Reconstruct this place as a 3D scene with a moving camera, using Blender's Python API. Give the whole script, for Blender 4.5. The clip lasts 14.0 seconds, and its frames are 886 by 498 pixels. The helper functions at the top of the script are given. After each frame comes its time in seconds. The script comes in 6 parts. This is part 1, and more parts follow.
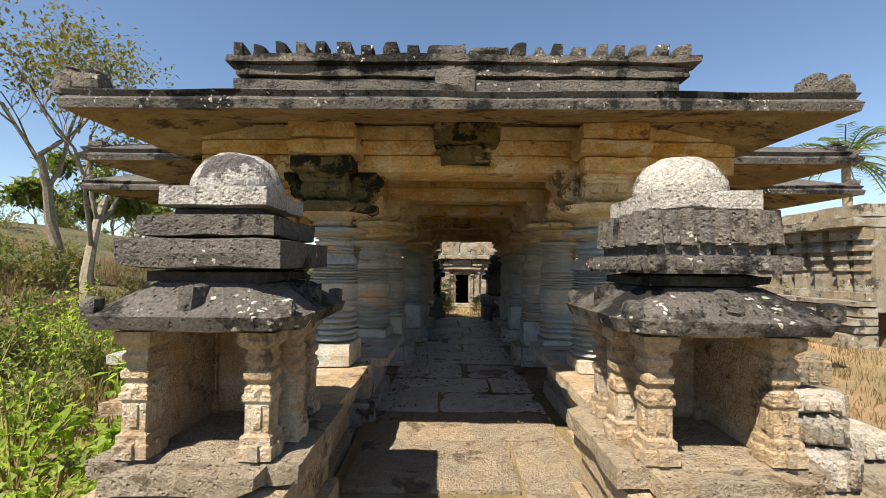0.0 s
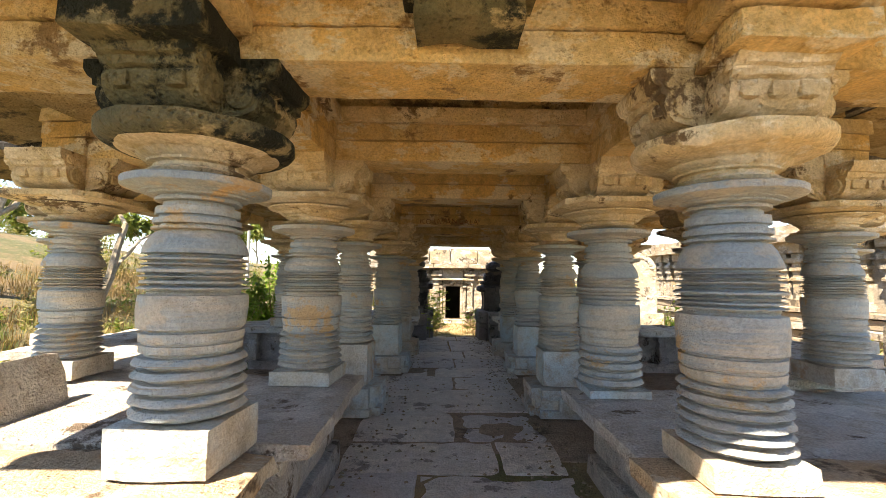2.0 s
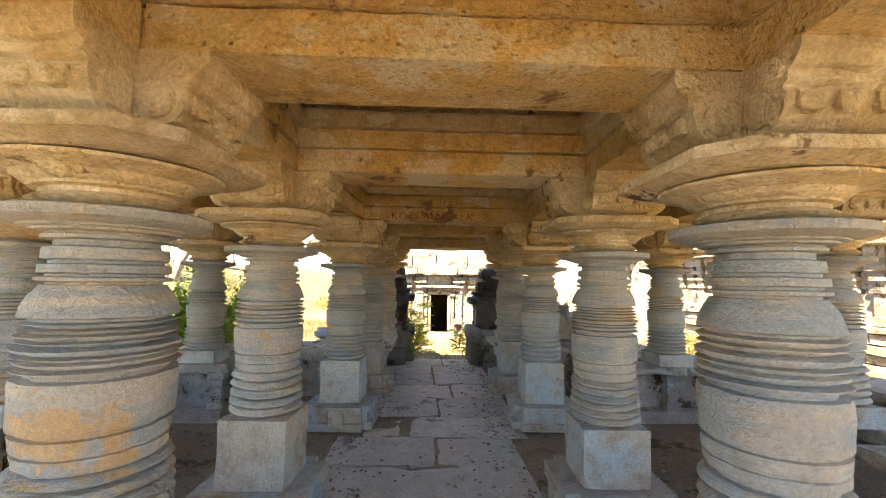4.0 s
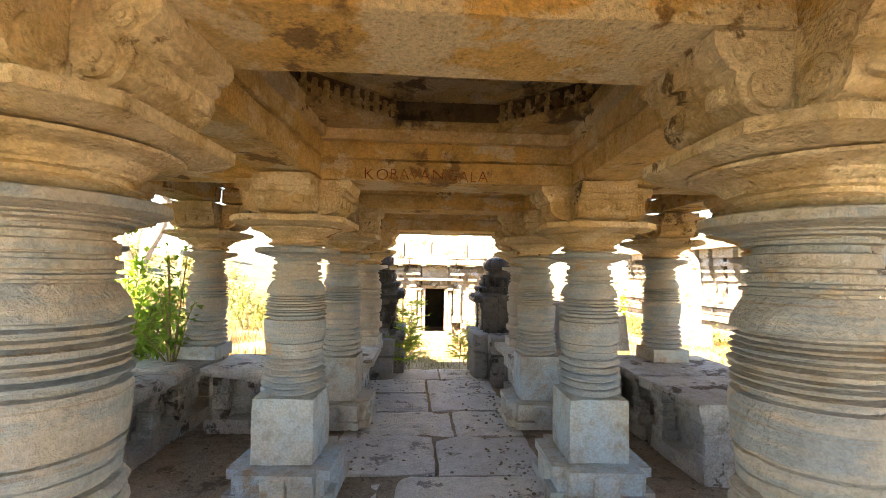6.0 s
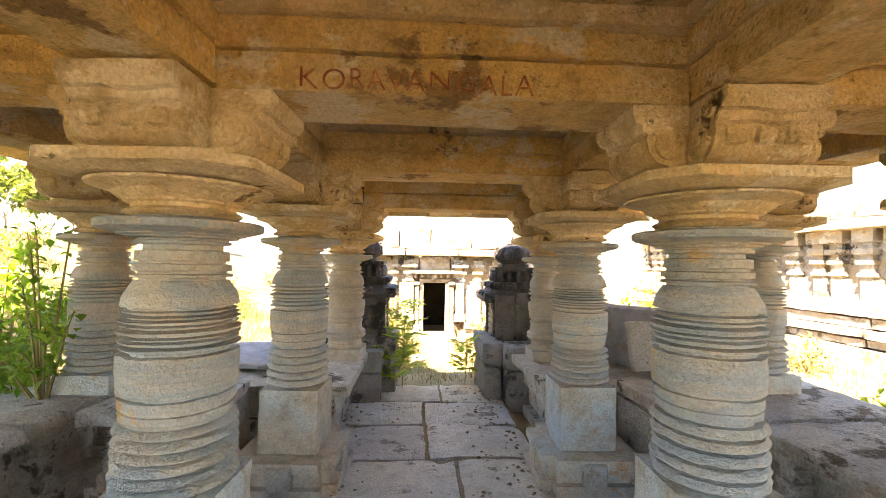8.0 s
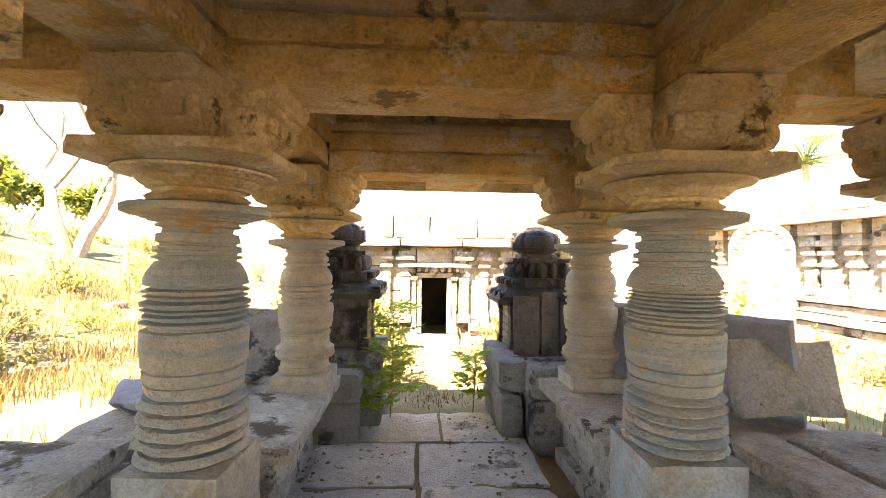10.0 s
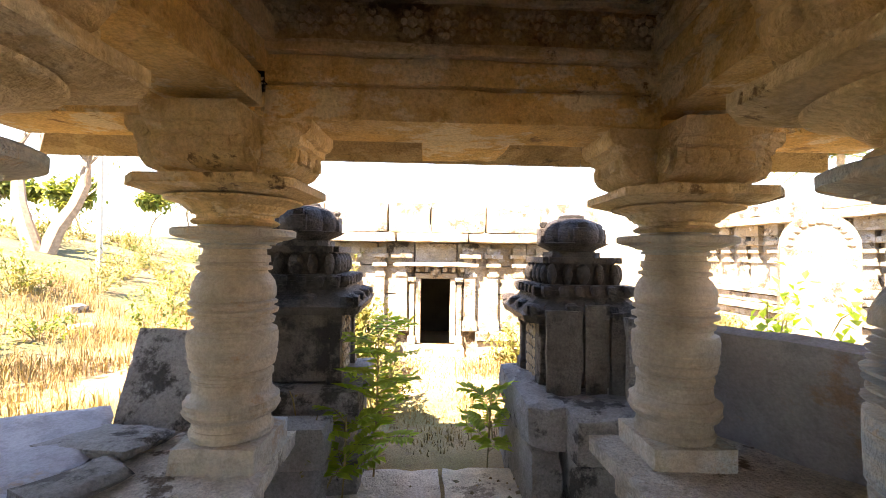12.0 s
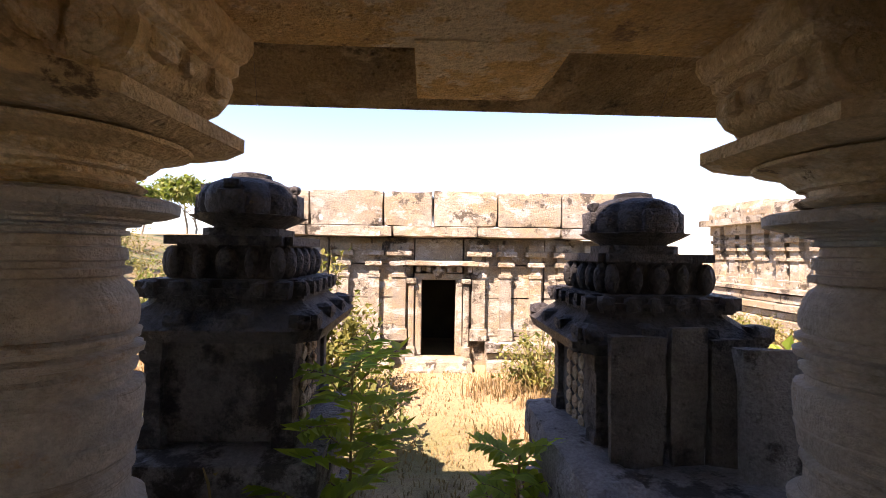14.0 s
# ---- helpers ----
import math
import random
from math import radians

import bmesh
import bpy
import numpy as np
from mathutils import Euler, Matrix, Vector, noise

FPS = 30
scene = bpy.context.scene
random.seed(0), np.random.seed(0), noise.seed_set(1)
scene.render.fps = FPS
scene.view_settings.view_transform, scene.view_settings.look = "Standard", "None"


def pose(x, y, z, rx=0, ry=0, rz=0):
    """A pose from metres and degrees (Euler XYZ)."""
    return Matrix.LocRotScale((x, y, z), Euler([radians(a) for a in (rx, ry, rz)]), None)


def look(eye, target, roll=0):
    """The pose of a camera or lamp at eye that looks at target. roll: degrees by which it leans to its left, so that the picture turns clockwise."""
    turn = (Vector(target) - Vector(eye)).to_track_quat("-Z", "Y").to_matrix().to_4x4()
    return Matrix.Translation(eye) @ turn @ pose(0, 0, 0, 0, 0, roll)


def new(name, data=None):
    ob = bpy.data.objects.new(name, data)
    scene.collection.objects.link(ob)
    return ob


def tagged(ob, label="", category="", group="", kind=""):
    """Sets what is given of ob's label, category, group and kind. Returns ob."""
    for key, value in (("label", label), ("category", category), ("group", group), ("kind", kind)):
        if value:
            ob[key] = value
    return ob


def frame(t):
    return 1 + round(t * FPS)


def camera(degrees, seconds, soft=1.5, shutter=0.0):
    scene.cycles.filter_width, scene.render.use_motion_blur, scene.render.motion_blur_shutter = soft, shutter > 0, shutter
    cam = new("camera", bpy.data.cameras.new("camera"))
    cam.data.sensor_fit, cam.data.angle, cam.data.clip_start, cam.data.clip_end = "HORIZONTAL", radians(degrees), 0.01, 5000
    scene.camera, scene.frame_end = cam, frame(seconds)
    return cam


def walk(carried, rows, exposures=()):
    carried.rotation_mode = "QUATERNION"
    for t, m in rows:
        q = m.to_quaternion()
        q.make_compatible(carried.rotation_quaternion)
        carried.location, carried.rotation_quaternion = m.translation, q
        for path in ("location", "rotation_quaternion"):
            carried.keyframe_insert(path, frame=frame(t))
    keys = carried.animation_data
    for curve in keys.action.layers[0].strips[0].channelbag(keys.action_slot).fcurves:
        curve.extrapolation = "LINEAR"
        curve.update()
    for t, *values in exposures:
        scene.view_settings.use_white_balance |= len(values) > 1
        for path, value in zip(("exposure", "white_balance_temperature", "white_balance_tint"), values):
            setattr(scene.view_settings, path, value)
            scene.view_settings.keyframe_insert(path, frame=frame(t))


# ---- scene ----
cam = camera(92.0, 14.0, soft=0.75)
METRES, EYE, TURN, DEEP = 10.4, 1.63, 0.7, 1.103
ROWS = [
    (0.0, 0.0, 0.0, 0.0, -0.02, 2.4, -0.51),
    (0.5, -0.0019, 0.0381, -0.0066, -0.29, 2.88, -0.54),
    (1.0, 0.0013, 0.0871, -0.0112, -0.59, 3.47, -0.58),
    (1.5, 0.0039, 0.1369, -0.0113, -1.04, 3.98, -0.62),
    (2.0, 0.0061, 0.1895, -0.0094, -1.51, 4.33, -0.67),
    (2.5, 0.0106, 0.2356, -0.0052, -1.92, 4.59, -0.82),
    (3.0, 0.0142, 0.2784, 0.005, -2.4, 4.7, -0.86),
    (5.5, 0.0248, 0.4846, 0.0099, -4.01, 3.71, -0.92),
    (6.0, 0.0244, 0.5216, 0.0099, -4.07, 3.3, -0.95),
    (6.5, 0.0259, 0.5563, 0.0076, -4.08, 2.92, -0.94),
    (7.0, 0.0266, 0.5915, 0.0081, -4.12, 2.61, -0.92),
    (7.5, 0.0269, 0.6253, 0.0093, -4.16, 2.29, -0.86),
    (8.0, 0.0314, 0.659, 0.0101, -4.13, 2.05, -0.86),
    (10.5, 0.0416, 0.8177, 0.0056, -3.89, 0.95, -0.74),
    (11.0, 0.0415, 0.8462, 0.0058, -3.84, 0.84, -0.76),
    (11.5, 0.0449, 0.8733, 0.0059, -3.77, 0.73, -0.76),
    (12.0, 0.0472, 0.8985, 0.0069, -3.67, 0.67, -0.82),
    (12.5, 0.0481, 0.9233, 0.0045, -3.53, 0.64, -0.8),
    (13.0, 0.0476, 0.9498, 0.0049, -3.4, 0.67, -0.81),
    (13.5, 0.0497, 0.9711, 0.004, -3.26, 0.6, -0.85),
    (14.0, 0.0518, 0.9946, 0.0047, -3.18, 0.45, -0.84),
]
# (seconds, stops, kelvin, tint): the clip's camera opens up inside the hall
EXPOSURES = ((0.0, 1.0, 6800, 10), (0.8, 1.3, 7200, 12), (1.5, 1.95, 7500, 13), (2.2, 2.5, 7500, 14), (3.0, 2.9, 7600, 15), (5.3, 3.65, 8300, 18), (6.5, 4.05, 8500, 18), (8.0, 4.3, 8800, 19),
             (10.3, 4.2, 9000, 21), (11.5, 4.25, 8900, 23), (12.0, 3.8, 8200, 24), (12.5, 3.15, 6900, 25), (13.2, 2.65, 6100, 27), (14.0, 2.3, 7200, 32))
walk(cam, [(t, pose(0, 0, EYE, 0, 0, TURN / DEEP) @ pose(METRES * x, METRES * DEEP * y, METRES * z, 90 + pitch / DEEP, roll, yaw / DEEP))
           for t, x, y, z, yaw, pitch, roll in ROWS], EXPOSURES)

# ---- world, sun ----
world = bpy.data.worlds.new("sky")
scene.world = world
world.use_nodes = True
wn = world.node_tree
sky = wn.nodes.new("ShaderNodeTexSky")
sky.sky_type, sky.sun_disc = "NISHITA", False
SUN_FROM = Vector((-0.42, -0.56, 1.0)).normalized()
sky.sun_elevation = math.asin(SUN_FROM.z)
sky.sun_rotation = math.atan2(SUN_FROM.x, SUN_FROM.y)
sky.altitude, sky.air_density, sky.dust_density, sky.ozone_density = 300, 1.0, 0.0, 3.0
wn.links.new(sky.outputs[0], wn.nodes["Background"].inputs[0])
wn.nodes["Background"].inputs[1].default_value = 0.085
sun = new("sun", bpy.data.lights.new("sun", "SUN"))
sun.data.energy, sun.data.angle, sun.data.color = 5.0, radians(0.6), (1.0, 0.93, 0.82)
sun.matrix_world = look(SUN_FROM * 30, (0, 0, 0))


scene.cycles.diffuse_bounces, scene.cycles.max_bounces = 10, 14


# ---- materials ----
def mat_new(name):
    m = bpy.data.materials.new(name)
    m.use_nodes = True
    nt = m.node_tree
    return m, nt, nt.nodes["Principled BSDF"]


def noise_node(nt, coord, scale, detail=4, rough=0.6, stretch=None):
    if stretch:
        mp = nt.nodes.new("ShaderNodeMapping")
        mp.inputs["Scale"].default_value = stretch
        nt.links.new(coord, mp.inputs[0])
        coord = mp.outputs[0]
    n = nt.nodes.new("ShaderNodeTexNoise")
    n.inputs["Scale"].default_value, n.inputs["Detail"].default_value, n.inputs["Roughness"].default_value = scale, detail, rough
    nt.links.new(coord, n.inputs["Vector"])
    return n.outputs["Fac"]


def ramp(nt, fac, lo, hi):
    r = nt.nodes.new("ShaderNodeMapRange")
    r.inputs["From Min"].default_value, r.inputs["From Max"].default_value = lo, hi
    r.interpolation_type = "SMOOTHSTEP"
    nt.links.new(fac, r.inputs["Value"])
    return r.outputs["Result"]


def mix(nt, fac, a, b, how="MIX"):
    m = nt.nodes.new("ShaderNodeMix")
    m.data_type, m.blend_type = "RGBA", how
    for sock, v in ((m.inputs[0], fac), (m.inputs[6], a), (m.inputs[7], b)):
        if isinstance(v, (int, float)):
            sock.default_value = v
        elif isinstance(v, tuple):
            sock.default_value = (*v, 1)
        else:
            nt.links.new(v, sock)
    return m.outputs[2]


def stone(name, base, alt, stain, stain_lo=0.58, stain_hi=0.7, spots=None, spot_size=9, bump=0.5, rough=0.85, bands=0.0, pits=0.5, grain=0.6, patch=None, gloss=0.25):
    m, nt, bsdf = mat_new(name)
    pos = nt.nodes.new("ShaderNodeNewGeometry").outputs["Position"]
    big = noise_node(nt, pos, 1.3, 5, 0.62)
    mid = noise_node(nt, pos, 7, 6, 0.7)
    fine = noise_node(nt, pos, 55, 4, 0.7)
    col = mix(nt, ramp(nt, big, 0.36, 0.64), base, alt)
    col = mix(nt, ramp(nt, mid, 0.42, 0.72), col, tuple(c * 0.66 for c in base))
    if bands:
        layers = noise_node(nt, pos, 3.2, 5, 0.65, (0.35, 0.35, 5.0))
        col = mix(nt, ramp(nt, layers, 0.4, 0.62), col, tuple(c * bands for c in alt))
        seams = noise_node(nt, pos, 5.0, 6, 0.7, (0.1, 0.1, 11.0))
        col = mix(nt, ramp(nt, seams, 0.59, 0.68), col, tuple(c * 0.55 for c in base))
    if patch:
        worn = noise_node(nt, pos, 2.7, 9, 0.66, (1.0, 1.0, 1.7))
        col = mix(nt, ramp(nt, worn, 0.52, 0.585), col, patch)
    st = nt.nodes.new("ShaderNodeMath")
    st.operation = "MULTIPLY_ADD"
    nt.links.new(noise_node(nt, pos, 2.1, 8, 0.72), st.inputs[0])
    st.inputs[1].default_value, st.inputs[2].default_value = 1.0, 0.0
    col = mix(nt, ramp(nt, st.outputs[0], stain_lo, stain_hi), col, stain)
    if spots:
        v = nt.nodes.new("ShaderNodeTexVoronoi")
        v.inputs["Scale"].default_value = spot_size
        wn_ = nt.nodes.new("ShaderNodeTexNoise")
        wn_.inputs["Scale"].default_value, wn_.inputs["Detail"].default_value = 14, 4
        nt.links.new(pos, wn_.inputs["Vector"])
        nt.links.new(mix(nt, 0.09, pos, wn_.outputs["Color"], "ADD"), v.inputs["Vector"])
        gate = ramp(nt, noise_node(nt, pos, 3.3, 3, 0.5), 0.56, 0.62)
        sp = nt.nodes.new("ShaderNodeMath")
        sp.operation = "MULTIPLY"
        nt.links.new(ramp(nt, v.outputs["Distance"], 0.30, 0.20), sp.inputs[0])
        nt.links.new(gate, sp.inputs[1])
        col = mix(nt, sp.outputs[0], col, spots)
    col = mix(nt, grain, col, mix(nt, ramp(nt, fine, 0.32, 0.68), (0.66, 0.64, 0.62), (1.22, 1.2, 1.17)), "MULTIPLY")
    rnd = nt.nodes.new("ShaderNodeObjectInfo").outputs["Random"]
    col = mix(nt, 1.0, col, mix(nt, rnd, (0.86, 0.86, 0.88), (1.06, 1.03, 0.98)), "MULTIPLY")
    nt.links.new(col, bsdf.inputs["Base Color"])
    bsdf.inputs["Roughness"].default_value = rough
    bsdf.inputs["Specular IOR Level"].default_value = gloss
    h = nt.nodes.new("ShaderNodeMath")
    h.operation = "MULTIPLY_ADD"
    nt.links.new(mid, h.inputs[0])
    h.inputs[1].default_value = 2.2
    nt.links.new(fine, h.inputs[2])
    if pits:
        vp = nt.nodes.new("ShaderNodeTexVoronoi")
        vp.inputs["Scale"].default_value = 26
        nt.links.new(pos, vp.inputs["Vector"])
        hp = nt.nodes.new("ShaderNodeMath")
        hp.operation = "MULTIPLY_ADD"
        nt.links.new(ramp(nt, vp.outputs["Distance"], 0.05, 0.3), hp.inputs[0])
        hp.inputs[1].default_value = pits
        nt.links.new(h.outputs[0], hp.inputs[2])
        h = hp
    b = nt.nodes.new("ShaderNodeBump")
    b.inputs["Strength"].default_value, b.inputs["Distance"].default_value = bump, 0.032
    nt.links.new(h.outputs[0], b.inputs["Height"])
    nt.links.new(b.outputs[0], bsdf.inputs["Normal"])
    return m


M_PILLAR = stone("soapstone", (0.60, 0.52, 0.40), (0.40, 0.455, 0.48), (0.54, 0.38, 0.21), 0.57, 0.64, bump=0.7, rough=0.65, bands=0.82, pits=0.15, grain=0.4, patch=(0.47, 0.44, 0.38))
M_PILLAR_BROWN = stone("brown_soapstone", (0.62, 0.51, 0.37), (0.54, 0.47, 0.38), (0.44, 0.29, 0.16), 0.57, 0.64, bump=0.7, rough=0.65, bands=0.84, pits=0.2, grain=0.4, patch=(0.50, 0.43, 0.33))
M_BLOCK = stone("pedestal_stone", (0.56, 0.48, 0.37), (0.44, 0.53, 0.57), (0.42, 0.29, 0.18), 0.55, 0.66, bump=0.6, rough=0.75, pits=0.25, grain=0.5)
M_BEAM = stone("ochre_stone", (0.76, 0.50, 0.19), (0.70, 0.54, 0.30), (0.30, 0.19, 0.09), 0.58, 0.64, bump=0.8, pits=0.8, grain=0.55, patch=(0.76, 0.65, 0.45))
M_CAP = stone("buff_stone", (0.70, 0.52, 0.27), (0.64, 0.53, 0.37), (0.18, 0.12, 0.065), 0.58, 0.63, bump=0.7, pits=0.5, grain=0.5, patch=(0.76, 0.65, 0.46))
M_MOSS = stone("mossy_stone", (0.30, 0.23, 0.11), (0.14, 0.13, 0.07), (0.020, 0.022, 0.014), 0.47, 0.54, bump=1.0, pits=1.0, patch=(0.46, 0.36, 0.19))
M_CEIL = stone("ceiling_stone", (0.62, 0.43, 0.19), (0.52, 0.41, 0.24), (0.17, 0.115, 0.06), 0.54, 0.62, bump=0.9, pits=0.9, grain=0.6, patch=(0.62, 0.51, 0.33))
# browner and darker than the ceiling stone, with near-black patches
M_SOFFIT = stone("brown_stained_soffit", (0.46, 0.33, 0.16), (0.34, 0.26, 0.15), (0.085, 0.065, 0.04), 0.53, 0.62, bump=1.0, pits=0.9, grain=0.6, patch=(0.50, 0.39, 0.23))
# smoke-dark tone that also carries recess shade the flat lighting lacks
M_SMOKE_SHADE = stone("smoke_and_shade_stone", (0.20, 0.145, 0.08), (0.26, 0.19, 0.11), (0.07, 0.05, 0.03), 0.52, 0.62, bump=1.0, pits=1.0, grain=0.6)
M_EARTH = stone("dusty_earth", (0.46, 0.37, 0.27), (0.36, 0.29, 0.21), (0.16, 0.115, 0.075), 0.53, 0.64, bump=1.0, pits=0.6, grain=0.9)
M_FLOOR = stone("paving_stone", (0.77, 0.73, 0.66), (0.66, 0.65, 0.63), (0.24, 0.21, 0.18), 0.575, 0.62, bump=0.9, pits=0.7, grain=0.55, patch=(0.62, 0.59, 0.54), rough=0.45, gloss=0.6)
M_PATH = stone("sandy_paving_stone", (0.44, 0.35, 0.24), (0.40, 0.34, 0.26), (0.17, 0.13, 0.09), 0.55, 0.62, bump=1.0, pits=0.8, grain=0.7, patch=(0.34, 0.29, 0.22))
M_BENCH = stone("bench_stone", (0.62, 0.55, 0.45), (0.56, 0.55, 0.53), (0.16, 0.12, 0.085), 0.56, 0.62, bump=1.0, pits=0.7, grain=0.65, patch=(0.68, 0.65, 0.59))
M_DARK = stone("weathered_stone", (0.22, 0.20, 0.175), (0.14, 0.13, 0.12), (0.025, 0.023, 0.021), 0.50, 0.58, spots=(0.66, 0.64, 0.58), spot_size=21, bump=1.0, pits=0.9, grain=0.95)
M_BLACK = stone("near_black_stone", (0.05, 0.045, 0.045), (0.085, 0.08, 0.075), (0.013, 0.012, 0.012), 0.5, 0.58, bump=0.9, rough=0.55, pits=0.4)
M_SOOT = stone("sooty_stone", (0.10, 0.09, 0.082), (0.15, 0.14, 0.13), (0.03, 0.026, 0.025), 0.52, 0.62, bump=0.8, rough=0.7, pits=0.5)
M_STEP = stone("dark_step_stone", (0.36, 0.345, 0.33), (0.26, 0.255, 0.25), (0.075, 0.068, 0.062), 0.53, 0.61, bump=0.9, pits=0.6)
M_GRANITE = stone("granite", (0.62, 0.60, 0.56), (0.44, 0.42, 0.40), (0.14, 0.13, 0.125), 0.54, 0.60, bump=1.0, pits=0.6, grain=1.0)
M_SLATE = stone("smooth_grey_slab", (0.40, 0.40, 0.42), (0.34, 0.34, 0.37), (0.36, 0.27, 0.21), 0.57, 0.66, bump=0.5, pits=0.3, grain=0.4)
M_TAN = stone("tan_stone", (0.56, 0.41, 0.25), (0.48, 0.39, 0.28), (0.16, 0.115, 0.075), 0.55, 0.63, bump=0.9, pits=0.4, grain=0.6, patch=(0.58, 0.50, 0.38))
M_SHRINE = stone("pale_stone", (0.36, 0.325, 0.26), (0.34, 0.265, 0.165), (0.10, 0.085, 0.065), 0.55, 0.61, spots=(0.56, 0.55, 0.51), spot_size=6, bump=0.9, pits=0.5, grain=0.7, patch=(0.42, 0.395, 0.345))


def plain(name, a, b, scale=20, rough=0.7, trans=0.0):
    m, nt, bsdf = mat_new(name)
    pos = nt.nodes.new("ShaderNodeNewGeometry")
    col = mix(nt, ramp(nt, noise_node(nt, pos.outputs["Position"], scale, 4), 0.35, 0.65), a, b)
    col = mix(nt, 1.0, col, mix(nt, pos.outputs["Random Per Island"], (0.7, 0.75, 0.7), (1.2, 1.15, 1.0)), "MULTIPLY")
    nt.links.new(col, bsdf.inputs["Base Color"])
    bsdf.inputs["Roughness"].default_value = rough
    bsdf.inputs["Specular IOR Level"].default_value = 0.3
    if trans:
        tr = nt.nodes.new("ShaderNodeBsdfTranslucent")
        nt.links.new(mix(nt, 1.0, col, (1.3, 1.5, 0.7), "MULTIPLY"), tr.inputs["Color"])
        ms = nt.nodes.new("ShaderNodeMixShader")
        ms.inputs[0].default_value = trans
        nt.links.new(bsdf.outputs[0], ms.inputs[1])
        nt.links.new(tr.outputs[0], ms.inputs[2])
        nt.links.new(ms.outputs[0], nt.nodes["Material Output"].inputs["Surface"])
    return m


M_LEAF = plain("green_leaf", (0.24, 0.34, 0.06), (0.36, 0.42, 0.09), 6, 0.5, 0.6)
M_CREEPER = plain("creeper_leaf", (0.12, 0.21, 0.035), (0.21, 0.29, 0.06), 6, 0.5, 0.5)
M_BUSH = plain("bush_leaf", (0.09, 0.13, 0.035), (0.19, 0.19, 0.06), 2, 0.6, 0.35)
M_WEED = plain("yellowing_weed_leaf", (0.15, 0.135, 0.035), (0.09, 0.105, 0.028), 3, 0.7, 0.3)
M_DRYLEAF = plain("dry_leaf", (0.22, 0.17, 0.08), (0.14, 0.14, 0.05), 3, 0.7, 0.3)
M_STRAW = plain("dry_grass_blade", (0.25, 0.165, 0.08), (0.17, 0.115, 0.058), 2, 0.8, 0.2)
M_PALEBARK = plain("pale_bark", (0.50, 0.44, 0.36), (0.36, 0.30, 0.24), 10, 0.9)
M_TANBARK = plain("tan_bark", (0.24, 0.185, 0.15), (0.16, 0.125, 0.10), 9, 0.9)
M_BARK = plain("bark", (0.30, 0.25, 0.20), (0.20, 0.16, 0.12), 12, 0.9)
M_STEM = plain("plant_stem", (0.20, 0.17, 0.07), (0.28, 0.22, 0.10), 15, 0.7)
M_PAINT = plain("red_chalk", (0.17, 0.04, 0.02), (0.36, 0.16, 0.06), 24, 0.8)
M_PALM = plain("palm_leaf", (0.10, 0.15, 0.04), (0.20, 0.22, 0.06), 4, 0.5, 0.3)
M_WHITE = plain("whitewash", (0.72, 0.71, 0.68), (0.6, 0.58, 0.54), 3, 0.9)
M_IRON = plain("grey_metal", (0.35, 0.35, 0.36), (0.28, 0.28, 0.29), 8, 0.5)
M_LITTER = plain("leaf_and_chip_litter", (0.16, 0.11, 0.06), (0.34, 0.28, 0.20), 9, 0.9)
# near-black colour standing in for the darkness inside openings
M_VOID = plain("painted_interior_dark", (0.05, 0.045, 0.04), (0.03, 0.028, 0.025), 3, 0.95)


def ground_material():
    m, nt, bsdf = mat_new("dry_ground")
    pos = nt.nodes.new("ShaderNodeNewGeometry").outputs["Position"]
    col = mix(nt, ramp(nt, noise_node(nt, pos, 0.6, 6, 0.65), 0.4, 0.6), (0.46, 0.305, 0.155), (0.37, 0.255, 0.135))
    col = mix(nt, ramp(nt, noise_node(nt, pos, 0.25, 5, 0.6), 0.44, 0.60), col, (0.20, 0.19, 0.07))
    sep = nt.nodes.new("ShaderNodeSeparateXYZ")
    nt.links.new(pos, sep.inputs[0])
    col = mix(nt, ramp(nt, sep.outputs["X"], -3.6, -6.0), col, mix(nt, ramp(nt, noise_node(nt, pos, 0.7, 6, 0.65), 0.42, 0.58), (0.15, 0.11, 0.056), (0.075, 0.085, 0.030)))
    col = mix(nt, ramp(nt, noise_node(nt, pos, 9, 6, 0.7), 0.5, 0.72), col, (0.24, 0.17, 0.09))
    col = mix(nt, 0.6, col, mix(nt, ramp(nt, noise_node(nt, pos, 60, 4, 0.75), 0.3, 0.7), (0.6, 0.58, 0.55), (1.2, 1.2, 1.2)), "MULTIPLY")
    nt.links.new(col, bsdf.inputs["Base Color"])
    bsdf.inputs["Roughness"].default_value = 0.95
    b = nt.nodes.new("ShaderNodeBump")
    b.inputs["Strength"].default_value, b.inputs["Distance"].default_value = 0.9, 0.06
    nt.links.new(noise_node(nt, pos, 22, 6, 0.8), b.inputs["Height"])
    nt.links.new(b.outputs[0], bsdf.inputs["Normal"])
    return m


M_GROUND = ground_material()


# ---- mesh helpers ----
def finish(bm, name, material, smooth=False):
    me = bpy.data.meshes.new(name)
    bmesh.ops.recalc_face_normals(bm, faces=bm.faces)
    bm.to_mesh(me)
    bm.free()
    me.materials.append(material)
    if smooth:
        me.shade_smooth()
        me.set_sharp_from_angle(angle=radians(38))
    return me


def part(name, bm, material, parent, label="", smooth=False, at=None):
    ob = new(name, bm if isinstance(bm, bpy.types.Mesh) else finish(bm, name, material, smooth))
    ob.parent = parent
    if at is not None:
        ob.matrix_basis = at
    if label:
        ob["label"] = label
    return ob


def thing(name, at, label, category, group="", kind=""):
    ob = new(name)
    ob.empty_display_size = 0.1
    ob.matrix_basis = at
    return tagged(ob, label, category, group, kind)


